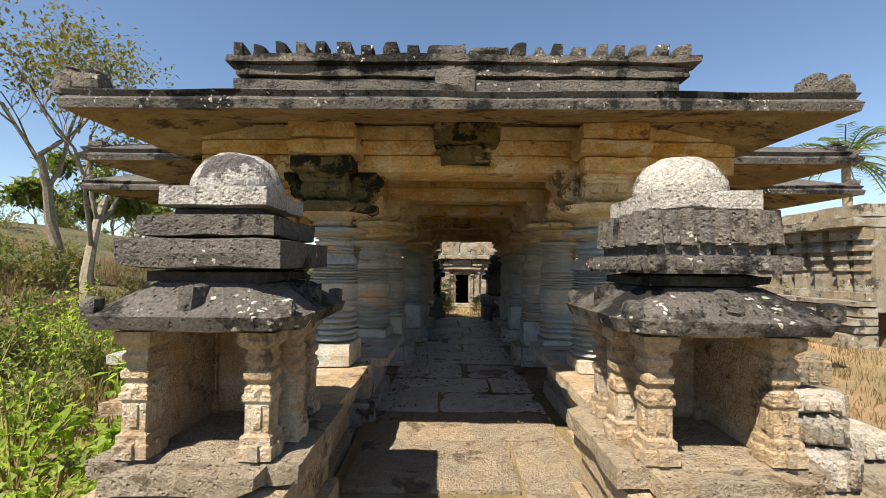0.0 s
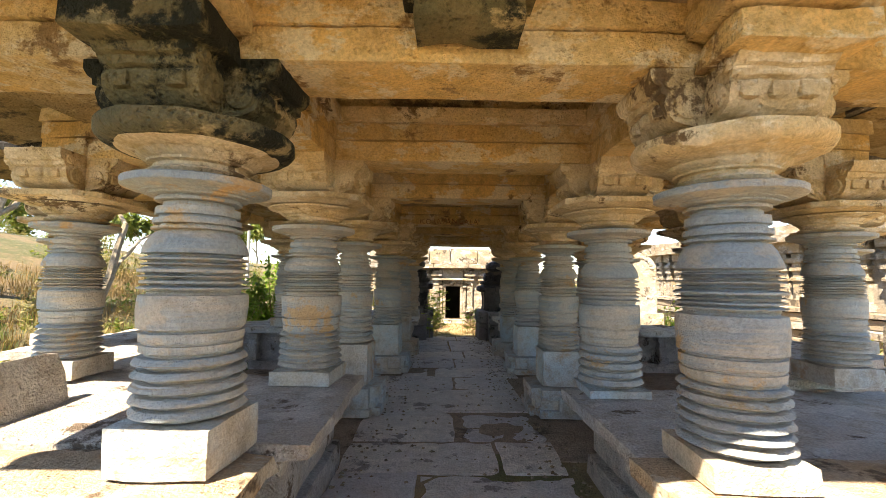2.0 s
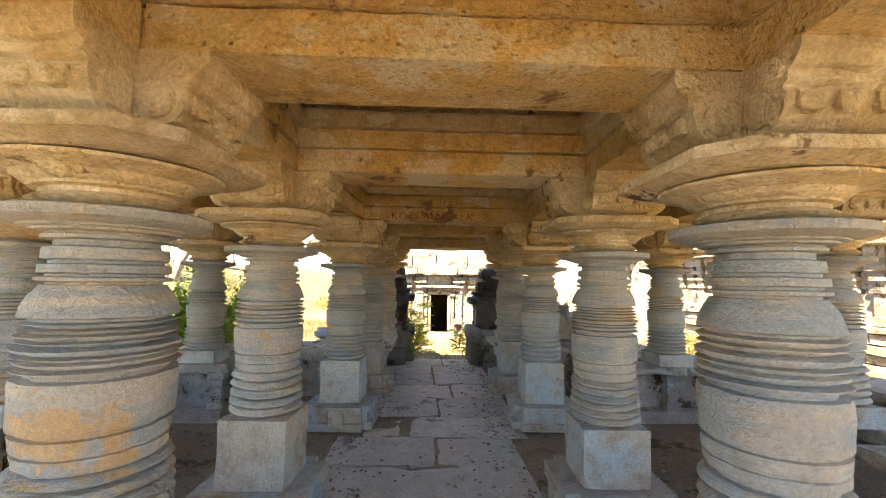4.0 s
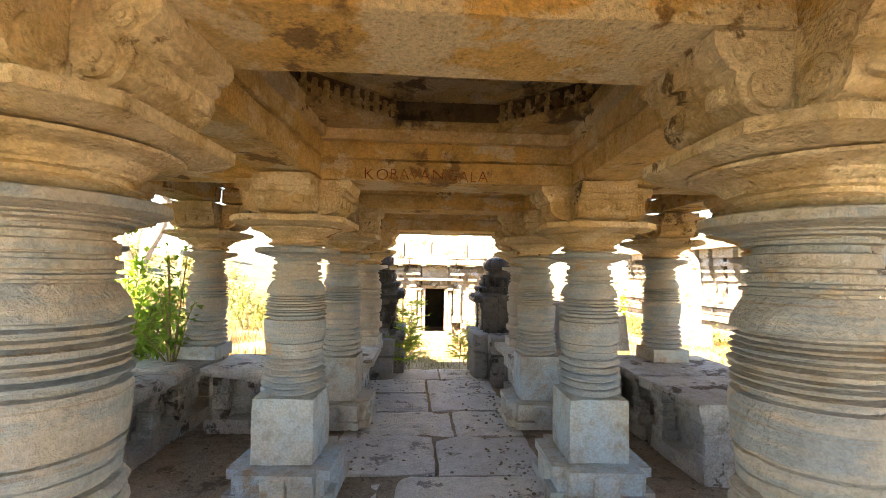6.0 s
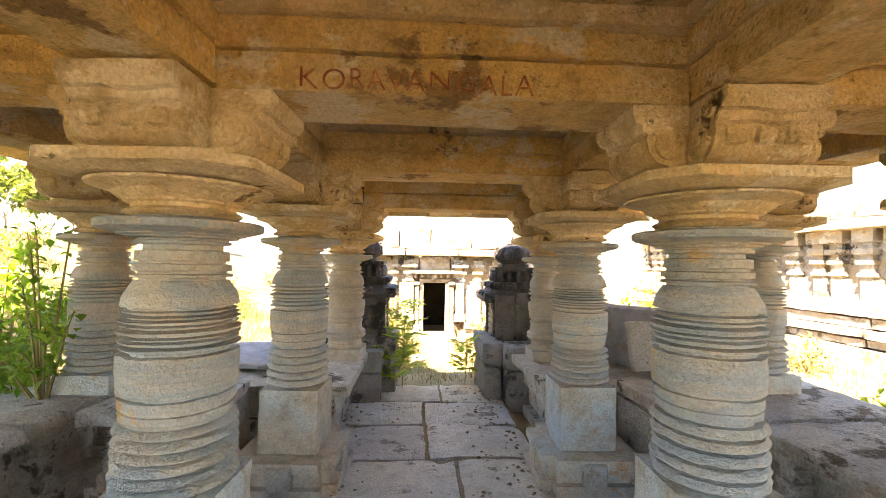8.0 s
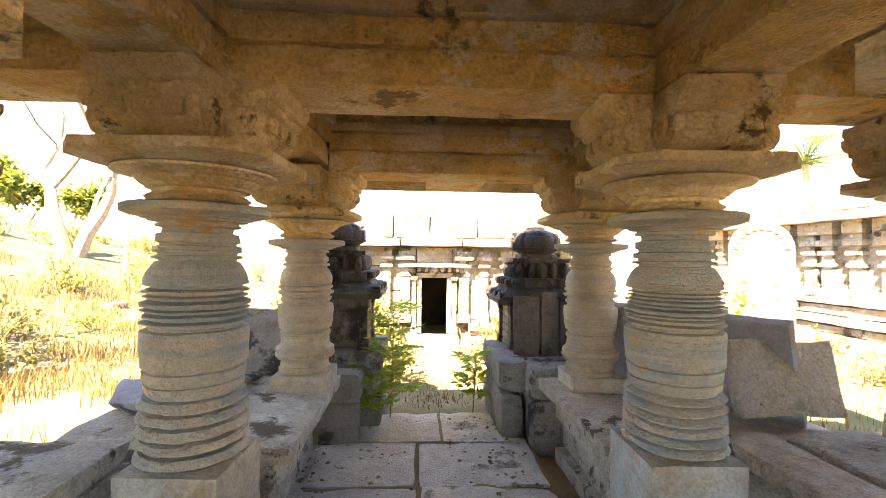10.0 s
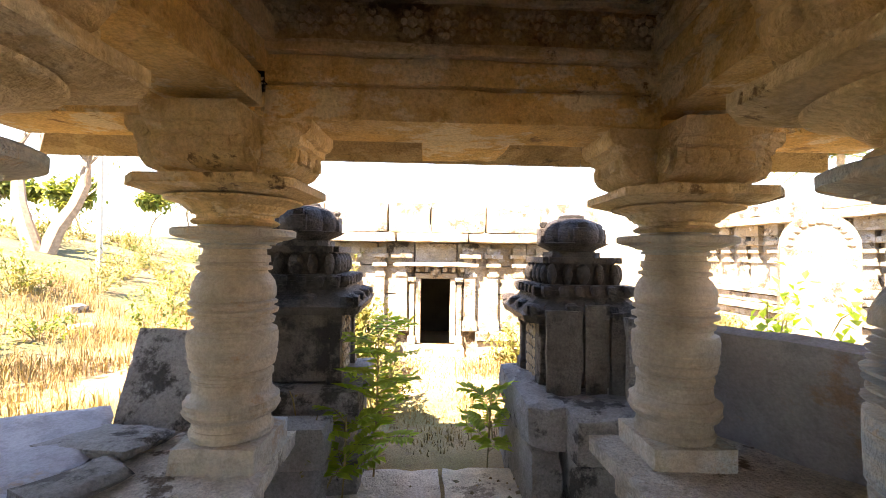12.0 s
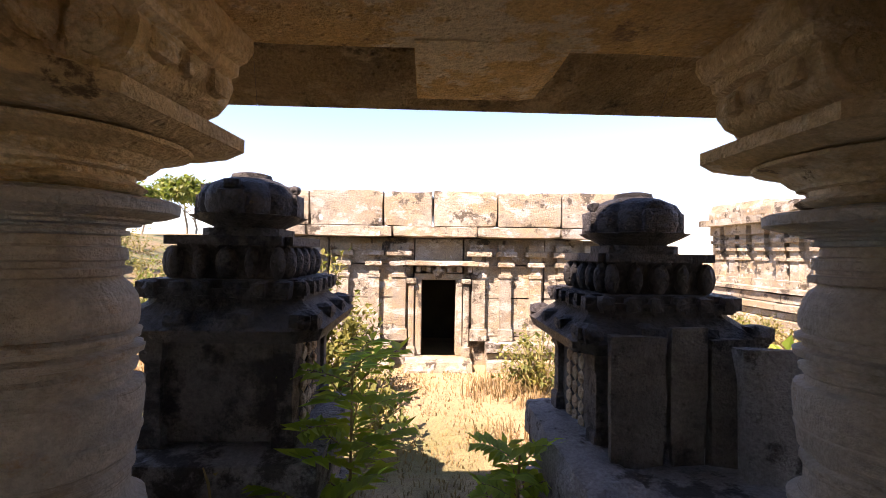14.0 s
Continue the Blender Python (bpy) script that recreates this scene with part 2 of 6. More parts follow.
def box(bm, x0, x1, y0, y1, z0, z1, bevel=0.012, jitter=0.0):
    """A box with bevelled, slightly uneven edges."""
    made = bmesh.ops.create_cube(bm, size=1)["verts"]
    for v in made:
        v.co = Vector((x0 if v.co.x < 0 else x1, y0 if v.co.y < 0 else y1, z0 if v.co.z < 0 else z1))
        if jitter:
            v.co += Vector([random.uniform(-jitter, jitter) for _ in range(3)])
    if bevel:
        edges = list({e for v in made for e in v.link_edges})
        bmesh.ops.bevel(bm, geom=edges, offset=bevel, segments=1, affect="EDGES", profile=0.6)


def worn_box(bm, x0, x1, y0, y1, z0, z1, step=0.15, rough=0.012, bevel=0.02, chips=0.03):
    """A box of stone whose faces undulate and whose edges are chipped."""
    dims = (x1 - x0, y1 - y0, z1 - z0)
    n = [max(1, min(24, round(d / step))) for d in dims]
    grid = {}
    mid = Vector(((x0 + x1) / 2, (y0 + y1) / 2, (z0 + z1) / 2))
    seed = Vector((random.uniform(-50, 50), random.uniform(-50, 50), random.uniform(-50, 50)))

    def vert(i, j, k):
        key = (i, j, k)
        if key not in grid:
            p = Vector((x0 + dims[0] * i / n[0], y0 + dims[1] * j / n[1], z0 + dims[2] * k / n[2]))
            sides = (i in (0, n[0])) + (j in (0, n[1])) + (k in (0, n[2]))
            q = p * 3.0 + seed
            off = noise.noise_vector(q) * rough + noise.noise_vector(q * 3.1) * rough * 0.5
            if sides >= 2:
                pull = bevel + max(0.0, noise.noise(p * 5 + seed)) * chips * (1.6 if sides == 3 else 1)
                for a, c in ((0, (i, n[0])), (1, (j, n[1])), (2, (k, n[2]))):
                    if c[0] in (0, c[1]):
                        p[a] += pull * (1 if c[0] == 0 else -1) * 0.6
            grid[key] = bm.verts.new(p + off)
        return grid[key]

    for a in range(3):
        b, c = (a + 1) % 3, (a + 2) % 3
        for side in (0, n[a]):
            for u in range(n[b]):
                for w in range(n[c]):
                    idx = []
                    for du, dw in ((0, 0), (1, 0), (1, 1), (0, 1)):
                        t = [0, 0, 0]
                        t[a], t[b], t[c] = side, u + du, w + dw
                        idx.append(vert(*t))
                    bm.faces.new(idx if side else idx[::-1])


def lathe(bm, profile, seg=40, square=0.0):
    """Turns (radius, height) pairs about z."""
    rings = []
    for r, z in profile:
        rings.append([bm.verts.new((r * math.cos(2 * math.pi * i / seg), r * math.sin(2 * math.pi * i / seg), z)) for i in range(seg)])
    for a, b in zip(rings, rings[1:]):
        for i in range(seg):
            bm.faces.new((a[i], a[(i + 1) % seg], b[(i + 1) % seg], b[i]))
    bm.faces.new(rings[0][::-1])
    bm.faces.new(rings[-1])


def stack(bm, profile, x=0.0, y=0.0):
    """A square post of one piece from (half-width, height) pairs."""
    rings = [[bm.verts.new((x + sx * w, y + sy * w, z)) for sx, sy in ((-1, -1), (1, -1), (1, 1), (-1, 1))] for w, z in profile]
    for a, b in zip(rings, rings[1:]):
        for i in range(4):
            bm.faces.new((a[i], a[(i + 1) % 4], b[(i + 1) % 4], b[i]))
    bm.faces.new(rings[0][::-1])
    bm.faces.new(rings[-1])


def prism(bm, outline, z0, z1, inset=0.0, top_scale=1.0):
    """A vertical prism over an outline of (x, y) pairs."""
    lo = [bm.verts.new((x, y, z0)) for x, y in outline]
    hi = [bm.verts.new((x * top_scale, y * top_scale, z1)) for x, y in outline]
    n = len(outline)
    for i in range(n):
        bm.faces.new((lo[i], lo[(i + 1) % n], hi[(i + 1) % n], hi[i]))
    bm.faces.new(lo[::-1])
    bm.faces.new(hi)


def stepped(h, notch):
    """The outline of a square of half-width h with stepped corners."""
    a = h - notch
    return [(a, -h), (a, -a), (h, -a), (h, a), (a, a), (a, h), (-a, h), (-a, a), (-h, a), (-h, -a), (-a, -a), (-a, -h)]


def faceted(h, cut, mid=0.0):
    a = h - cut
    return [(-a, -h), (a, -h), (h, -a), (h, a), (a, h), (-a, h), (-h, a), (-h, -a)]


def B():
    return bmesh.new()


# ---- plan ----
ROW_Y = (4.27, 5.80, 7.38, 9.54, 11.14, 12.62)
LEFT_X = (-1.13, -1.01, -0.97, -0.81, -0.73, -0.61)
RIGHT_X = (1.47, 1.49, 1.51, 1.61, 1.60, 1.77)
OUT_L = (None, -3.00, -2.72, -2.50, -2.28, None)
OUT_R = (None, 3.41, 3.26, 3.22, 3.16, None)
BEAM_Z = 2.46
BASE_Z = (0.89, 0.80, 0.77, 0.765, 0.75, 0.76)
BASE_R = (0.75, 0.675, 0.71, 0.755, 0.77, 0.74)
FOOT_Z = (0.66, 0.68, 0.30, 0.26, 0.26, 0.60)
FOOT_R = (0.62, 0.60, 0.30, 0.26, 0.26, 0.60)
GIRTH = (0.97, 1.0, 0.97, 0.98, 0.94, 0.90)
GROUND = -0.12


# ---- temple pillars ----
def shaft_profile(style=0):
    """Rings, belly and shoulder of a turned pillar as (radius, height) pairs."""
    if style == 2:                           # broad smooth drums between few rings
        p = [(0.225, 0.0), (0.225, 0.03), (0.212, 0.04), (0.208, 0.085), (0.214, 0.10), (0.244, 0.115), (0.262, 0.145), (0.250, 0.160), (0.256, 0.172), (0.258, 0.196), (0.225, 0.215), (0.212, 0.24), (0.210, 0.30),
             (0.222, 0.315), (0.222, 0.335), (0.206, 0.345), (0.210, 0.36), (0.228, 0.372), (0.236, 0.42), (0.240, 0.428), (0.240, 0.436), (0.234, 0.44), (0.243, 0.49), (0.246, 0.54), (0.240, 0.57), (0.210, 0.58), (0.206, 0.60),
             (0.222, 0.61), (0.226, 0.63), (0.206, 0.64), (0.206, 0.655), (0.240, 0.665), (0.244, 0.685), (0.214, 0.695), (0.216, 0.708), (0.236, 0.715), (0.238, 0.73), (0.218, 0.74), (0.228, 0.755), (0.228, 0.80), (0.218, 0.84),
             (0.198, 0.875), (0.182, 0.89), (0.178, 0.90), (0.204, 0.906), (0.205, 0.925), (0.180, 0.93), (0.182, 0.945), (0.194, 0.95), (0.190, 0.985), (0.172, 0.99), (0.168, 1.02)]
        return p, 1.02
    p = [(0.205, 0.0)]
    z = 0.0
    for k in range(5 if style == 0 else 6):  # sharp-edged discs at the foot
        r, h = 0.250 - 0.002 * k, (0.056 - 0.004 * (k % 2)) * (1.0 if style == 0 else 0.8)
        p += [(r - 0.052, z), (r - 0.052, z + 0.014), (r - 0.010, z + 0.019), (r + 0.007, z + 0.025), (r + 0.004, z + h * 0.64), (r - 0.014, z + h * 0.96), (r - 0.048, z + h)]
        z += h
    p += [(0.202, z + 0.002), (0.202, z + 0.014), (0.224, z + 0.020), (0.226, z + 0.052), (0.216, z + 0.055), (0.216, z + 0.063), (0.228, z + 0.066), (0.232, z + 0.106), (0.214, z + 0.109), (0.214, z + 0.119)]
    z += 0.120
    p += [(0.238, z + 0.004), (0.240, z + 0.04), (0.243, z + 0.085), (0.244, z + 0.13), (0.240, z + 0.150), (0.208, z + 0.154), (0.204, z + 0.166)]
    z += 0.168
    count = 6 if style == 0 else 8           # thin sharp rings over the belly
    for k in range(count):
        r = (0.247, 0.238, 0.246, 0.250, 0.240, 0.247, 0.243, 0.236)[k] - 0.0012 * k
        h = (0.024, 0.030, 0.020, 0.034, 0.022, 0.026, 0.020, 0.024)[k] * (1.0 if style == 0 else 0.78)
        p += [(r - 0.036, z), (r - 0.034, z + 0.007), (r - 0.002, z + 0.010), (r, z + h * 0.70), (r - 0.034, z + h)]
        z += h
    p += [(0.206, z), (0.206, z + 0.008)]
    z += 0.010
    for a in (0.0, 0.3, 0.55, 0.75, 0.9, 1.0):
        p.append((0.188 + 0.048 * math.cos(a * math.pi / 2), z + 0.004 + 0.096 * a))
    z += 0.102
    p += [(0.172, z), (0.172, z + 0.008), (0.204, z + 0.012), (0.204, z + 0.022), (0.176, z + 0.026), (0.176, z + 0.034), (0.198, z + 0.038), (0.197, z + 0.062), (0.172, z + 0.066), (0.172, z + 0.076),
          (0.190, z + 0.080), (0.188, z + 0.115), (0.160, z + 0.120), (0.160, z + 0.14)]
    return p, z + 0.14


PROFILES = (shaft_profile(0), shaft_profile(1), shaft_profile(2))
CAP_Z = 1.825
ROW_DROP = (-0.05, -0.015, -0.01, 0.03, 0.015, 0.115)


def make_shaft(height, style):
    bm = B()
    profile, top = PROFILES[style]
    lathe(bm, [(r, z * height / top) for r, z in profile], 48)
    off = Vector((height * 31, height * 17, 0))
    for v in bm.verts:                       # wear: chipped ring edges and a slightly uneven turning
        rad = Vector((v.co.x, v.co.y, 0)).normalized()
        q = v.co * 11 + off
        v.co += rad * (noise.noise(q) * 0.004 - max(0.0, noise.noise(q * 1.7 + Vector((9, 0, 0))) - 0.18) * 0.03)
        v.co.z += noise.noise(Vector((rad.x * 1.5, rad.y * 1.5, v.co.z * 9)) + off) * 0.002 * (1 if 0.01 < v.co.z < height - 0.01 else 0)
    return finish(bm, "shaft", M_PILLAR_BROWN if style == 2 else M_PILLAR, True)


def make_disc():
    bm = B()
    lathe(bm, [(0.16, 0), (0.192, 0.004), (0.196, 0.016), (0.182, 0.019), (0.185, 0.026), (0.225, 0.030), (0.228, 0.038), (0.255, 0.042), (0.258, 0.048), (0.29, 0.052), (0.318, 0.060), (0.334, 0.066), (0.336, 0.096), (0.322, 0.103), (0.24, 0.106), (0.20, 0.110), (0.19, 0.125)], 48)
    return finish(bm, "capital_disc", M_PILLAR, True)


def make_bell():
    bm = B()
    lathe(bm, [(0.19, 0), (0.225, 0.004), (0.242, 0.018), (0.225, 0.030), (0.208, 0.036), (0.210, 0.052), (0.236, 0.058), (0.240, 0.068), (0.255, 0.074), (0.278, 0.094), (0.282, 0.100), (0.32, 0.112), (0.365, 0.124), (0.37, 0.135)], 48)
    return finish(bm, "capital_bell", M_CAP, True)


def make_abacus():
    bm = B()
    o = faceted(0.44, 0.14)
    lo = [(x * 0.80, y * 0.80) for x, y in o]
    prism(bm, lo, 0.018, 0.045, top_scale=1.24)
    prism(bm, o, 0.0455, 0.088)
    return finish(bm, "abacus", M_CAP)


def make_bracket():
    """A corbel arm along +x: a moulded block with a curved underside and worn carving."""
    bm = B()
    prof = [(0.0, 0.0), (0.22, 0.0), (0.25, 0.012), (0.25, 0.035), (0.30, 0.045), (0.345, 0.065), (0.375, 0.10), (0.385, 0.145), (0.375, 0.175), (0.40, 0.185), (0.405, 0.215), (0.43, 0.222), (0.45, 0.26), (0.45, 0.306), (0.0, 0.306)]
    cols = 9
    rows = []
    for j in range(cols):
        y = -0.205 + 0.41 * j / (cols - 1)
        ring = []
        for x, z in prof:
            p = Vector((x, y, z))
            if x > 0.2:
                p += noise.noise_vector(p * 9) * 0.012 + noise.noise_vector(p * 27) * 0.006
            ring.append(bm.verts.new(p))
        rows.append(ring)
    n = len(prof)
    for r0, r1 in zip(rows, rows[1:]):
        for q in range(n):
            bm.faces.new((r0[q], r0[(q + 1) % n], r1[(q + 1) % n], r1[q]))
    bm.faces.new(rows[0])
    bm.faces.new(rows[-1][::-1])
    for y in (-0.208, 0.208):                # scrolls on the flanks
        for x, z, r in ((0.29, 0.13, 0.062), (0.36, 0.24, 0.035), (0.17, 0.09, 0.045)):
            bmesh.ops.create_cone(bm, cap_ends=True, segments=16, radius1=r, radius2=r, depth=0.03, matrix=Matrix.Translation((x, y, z)) @ pose(0, 0, 0, 90))
            bmesh.ops.create_cone(bm, cap_ends=True, segments=12, radius1=r * 0.5, radius2=r * 0.4, depth=0.045, matrix=Matrix.Translation((x, y, z)) @ pose(0, 0, 0, 90))
    for y in (-0.12, 0.0, 0.12):             # relief on the face
        worn_box(bm, 0.34, 0.405, y - 0.045, y + 0.045, 0.09, 0.165, 0.03, 0.008, 0.012, 0.02)
    return finish(bm, "bracket", M_CAP, True)


def make_round_abacus():
    bm = B()
    lathe(bm, [(0.36, 0.0), (0.39, 0.004), (0.425, 0.02), (0.445, 0.045), (0.445, 0.085), (0.42, 0.09)], 48)
    for v in bm.verts:
        v.co += noise.noise_vector(v.co * 8) * 0.008
    return finish(bm, "abacus", M_CAP, True)


MESH_DISC, MESH_BELL, MESH_ABACUS, MESH_BRACKET = make_disc(), make_bell(), make_abacus(), make_bracket()
MESH_ROUND = make_round_abacus()
MESH_ROUND_MOSSY = MESH_ROUND.copy()
MESH_ROUND_MOSSY.materials[0] = M_MOSS
MESH_BRACKET_MOSSY = MESH_BRACKET.copy()
MESH_BRACKET_MOSSY.materials[0] = M_MOSS
SHAFTS = {}


def temple_pillar(x, y, base, foot, row, turn=0.0, scale=1.0, outer=False):
    ob = thing("temple_pillar", pose(x, y, 0, 0, 0, turn),
               "lathe-turned grey soapstone pillar with stacked rings standing on a stone bench" if outer or row in (0, 1, 5)
               else "lathe-turned grey soapstone pillar with stacked rings on a square pedestal", "pillar", "pillars of the hall")
    bm = B()
    h = 0.245 * scale
    worn_box(bm, -h, h, -h, h, foot, base, 0.12, 0.006, 0.012, 0.02)
    part("base_block", bm, M_BLOCK, ob, "square bluish-grey stone block with buff stains")
    cap = CAP_Z - ROW_DROP[row]
    key = (round(base, 3), row)
    if key not in SHAFTS:
        SHAFTS[key] = make_shaft(cap - base, 2 if row == 5 else (row + (x > 0)) % 2)
    top = M_MOSS if row == 0 and x < 0 else None
    s = Matrix.Diagonal((scale, scale, 1, 1))
    part("shaft", SHAFTS[key], None, ob, at=pose(0, 0, base, rz=row * 37 + (90 if outer else 0)) @ s)
    part("capital_disc", MESH_DISC, None, ob, at=pose(0, 0, cap) @ s)
    part("capital_bell", MESH_BELL, None, ob, "buff flared capital moulding", at=pose(0, 0, cap + 0.12) @ s)
    part("abacus", (MESH_ROUND_MOSSY if top else MESH_ROUND) if row == 0 else MESH_ABACUS, None, ob, "buff round capital plate" if row == 0 else "buff faceted capital plate", at=pose(0, 0, cap + 0.245) @ s)
    for a in range(4):
        arm = part("bracket", MESH_BRACKET, None, ob, "carved stone bracket arm", at=pose(0, 0, cap + 0.33, rz=90 * a))
        if top:
            arm.data = MESH_BRACKET_MOSSY
            arm["label"] = "bracket arm black with old moss"
    if 1 < row < 5 and not outer:
        for k, (w, z0, z1) in enumerate(((0.40, 0.0, 0.08), (0.34, 0.08, 0.19), (0.38, 0.19, foot))):
            bm = B()
            if k == 1:
                prism(bm, stepped(w, 0.06), z0, z1)
            else:
                prism(bm, stepped(w, 0.10), z0, z1)
            part("plinth_course", bm, M_BLOCK, ob, "moulded plinth stone with cut recesses")
        for a in range(4):
            bm = B()
            box(bm, -0.09, 0.09, -0.40, -0.33, 0.02, 0.24, 0.012)
            part("plinth_lug", bm, M_BLOCK, ob, at=pose(0, 0, 0, rz=90 * a))
    return ob


for i, y in enumerate(ROW_Y):
    temple_pillar(LEFT_X[i], y, BASE_Z[i], FOOT_Z[i], i, -3, GIRTH[i])
    temple_pillar(RIGHT_X[i], y, BASE_R[i], FOOT_R[i], i, -2, GIRTH[i])
    for xs in (OUT_L, OUT_R):
        if xs[i] is not None:
            temple_pillar(xs[i], y, 0.86, 0.70, i, 0, 0.9, True)


# ---- beams ----
def beam(x0, y0, x1, y1, z0=BEAM_Z, h=0.44, w=0.42, material=M_BEAM, trim=0.0):
    """A stone beam with stepped faces from one point of the plan to another."""
    d = Vector((x1 - x0, y1 - y0, 0))
    ln = d.length
    ob = thing("stone_beam", pose(x0, y0, z0, rz=math.degrees(math.atan2(d.y, d.x))), "ochre lintel beam with stepped faces resting on pillar brackets", "beam", "beams of the hall")
    for name, b0, b1, half in (("soffit_course", 0.0, 0.17, w / 2), ("middle_fascia", 0.17, 0.31, w / 2 + 0.022), ("top_ledge", 0.31, h, w / 2 + 0.055)):
        bm = B()
        worn_box(bm, trim, ln - trim, -half, half, b0, b1, 0.16, 0.006, 0.008, 0.016)
        part(name, bm, M_CAP if name == "top_ledge" else material, ob)
    return ob


for i, y in enumerate(ROW_Y):
    beam(LEFT_X[i] + 0.005, y, RIGHT_X[i] - 0.005, y, trim=0.2, z0=BEAM_Z - ROW_DROP[i], h=0.36 if i == 5 else 0.44)
    if OUT_L[i] is not None:
        beam(OUT_L[i], y, LEFT_X[i], y, trim=0.2)
        beam(RIGHT_X[i], y, OUT_R[i], y, trim=0.2)
    else:
        beam(LEFT_X[i] - 1.25, y, LEFT_X[i], y, trim=0.0, z0=BEAM_Z - ROW_DROP[i])
        beam(RIGHT_X[i], y, RIGHT_X[i] + 1.25, y, trim=0.0, z0=BEAM_Z - ROW_DROP[i])
    if i:
        for xs in (LEFT_X, RIGHT_X):
            beam(xs[i - 1], ROW_Y[i - 1] - 0.2, xs[i], y - 0.19, trim=0.0, z0=BEAM_Z + 0.004 - ROW_DROP[i] * 0.6)
        for xs in (OUT_L, OUT_R):
            if xs[i] is not None and xs[i - 1] is not None:
                beam(xs[i - 1], ROW_Y[i - 1] - 0.2, xs[i], y - 0.19, z0=BEAM_Z + 0.004)


for x, mat, lab in ((LEFT_X[0], M_MOSS, "mossy black stone block above the first capital"), (RIGHT_X[0], M_BEAM, "ochre stone block above the first capital")):
    ob = thing("cornice_block", pose(x, 3.92, 0), lab, "stone block", "blocks over the entrance capitals")
    for w, d, z0, z1 in ((0.28, 0.20, 2.46, 2.60), (0.33, 0.24, 2.604, 2.74), (0.30, 0.22, 2.744, 2.90)):
        bm = B()
        worn_box(bm, -w, w, -d, 0.14, z0, z1, 0.1, 0.012, 0.015, 0.04)
        part("block_course", bm, M_BEAM if z0 > 2.6 else mat, ob)
ob = thing("cornice_block", pose(0.16, 3.96, 0), "mossy projecting stone block at the middle of the entrance beam", "stone block", "blocks over the entrance capitals")
for w, d, z0, z1 in ((0.24, 0.16, 2.57, 2.72), (0.30, 0.24, 2.724, 2.90)):
    bm = B()
    worn_box(bm, -w, w, -d, 0.10, z0, z1, 0.1, 0.012, 0.015, 0.04)
    part("block_course", bm, M_MOSS, ob)


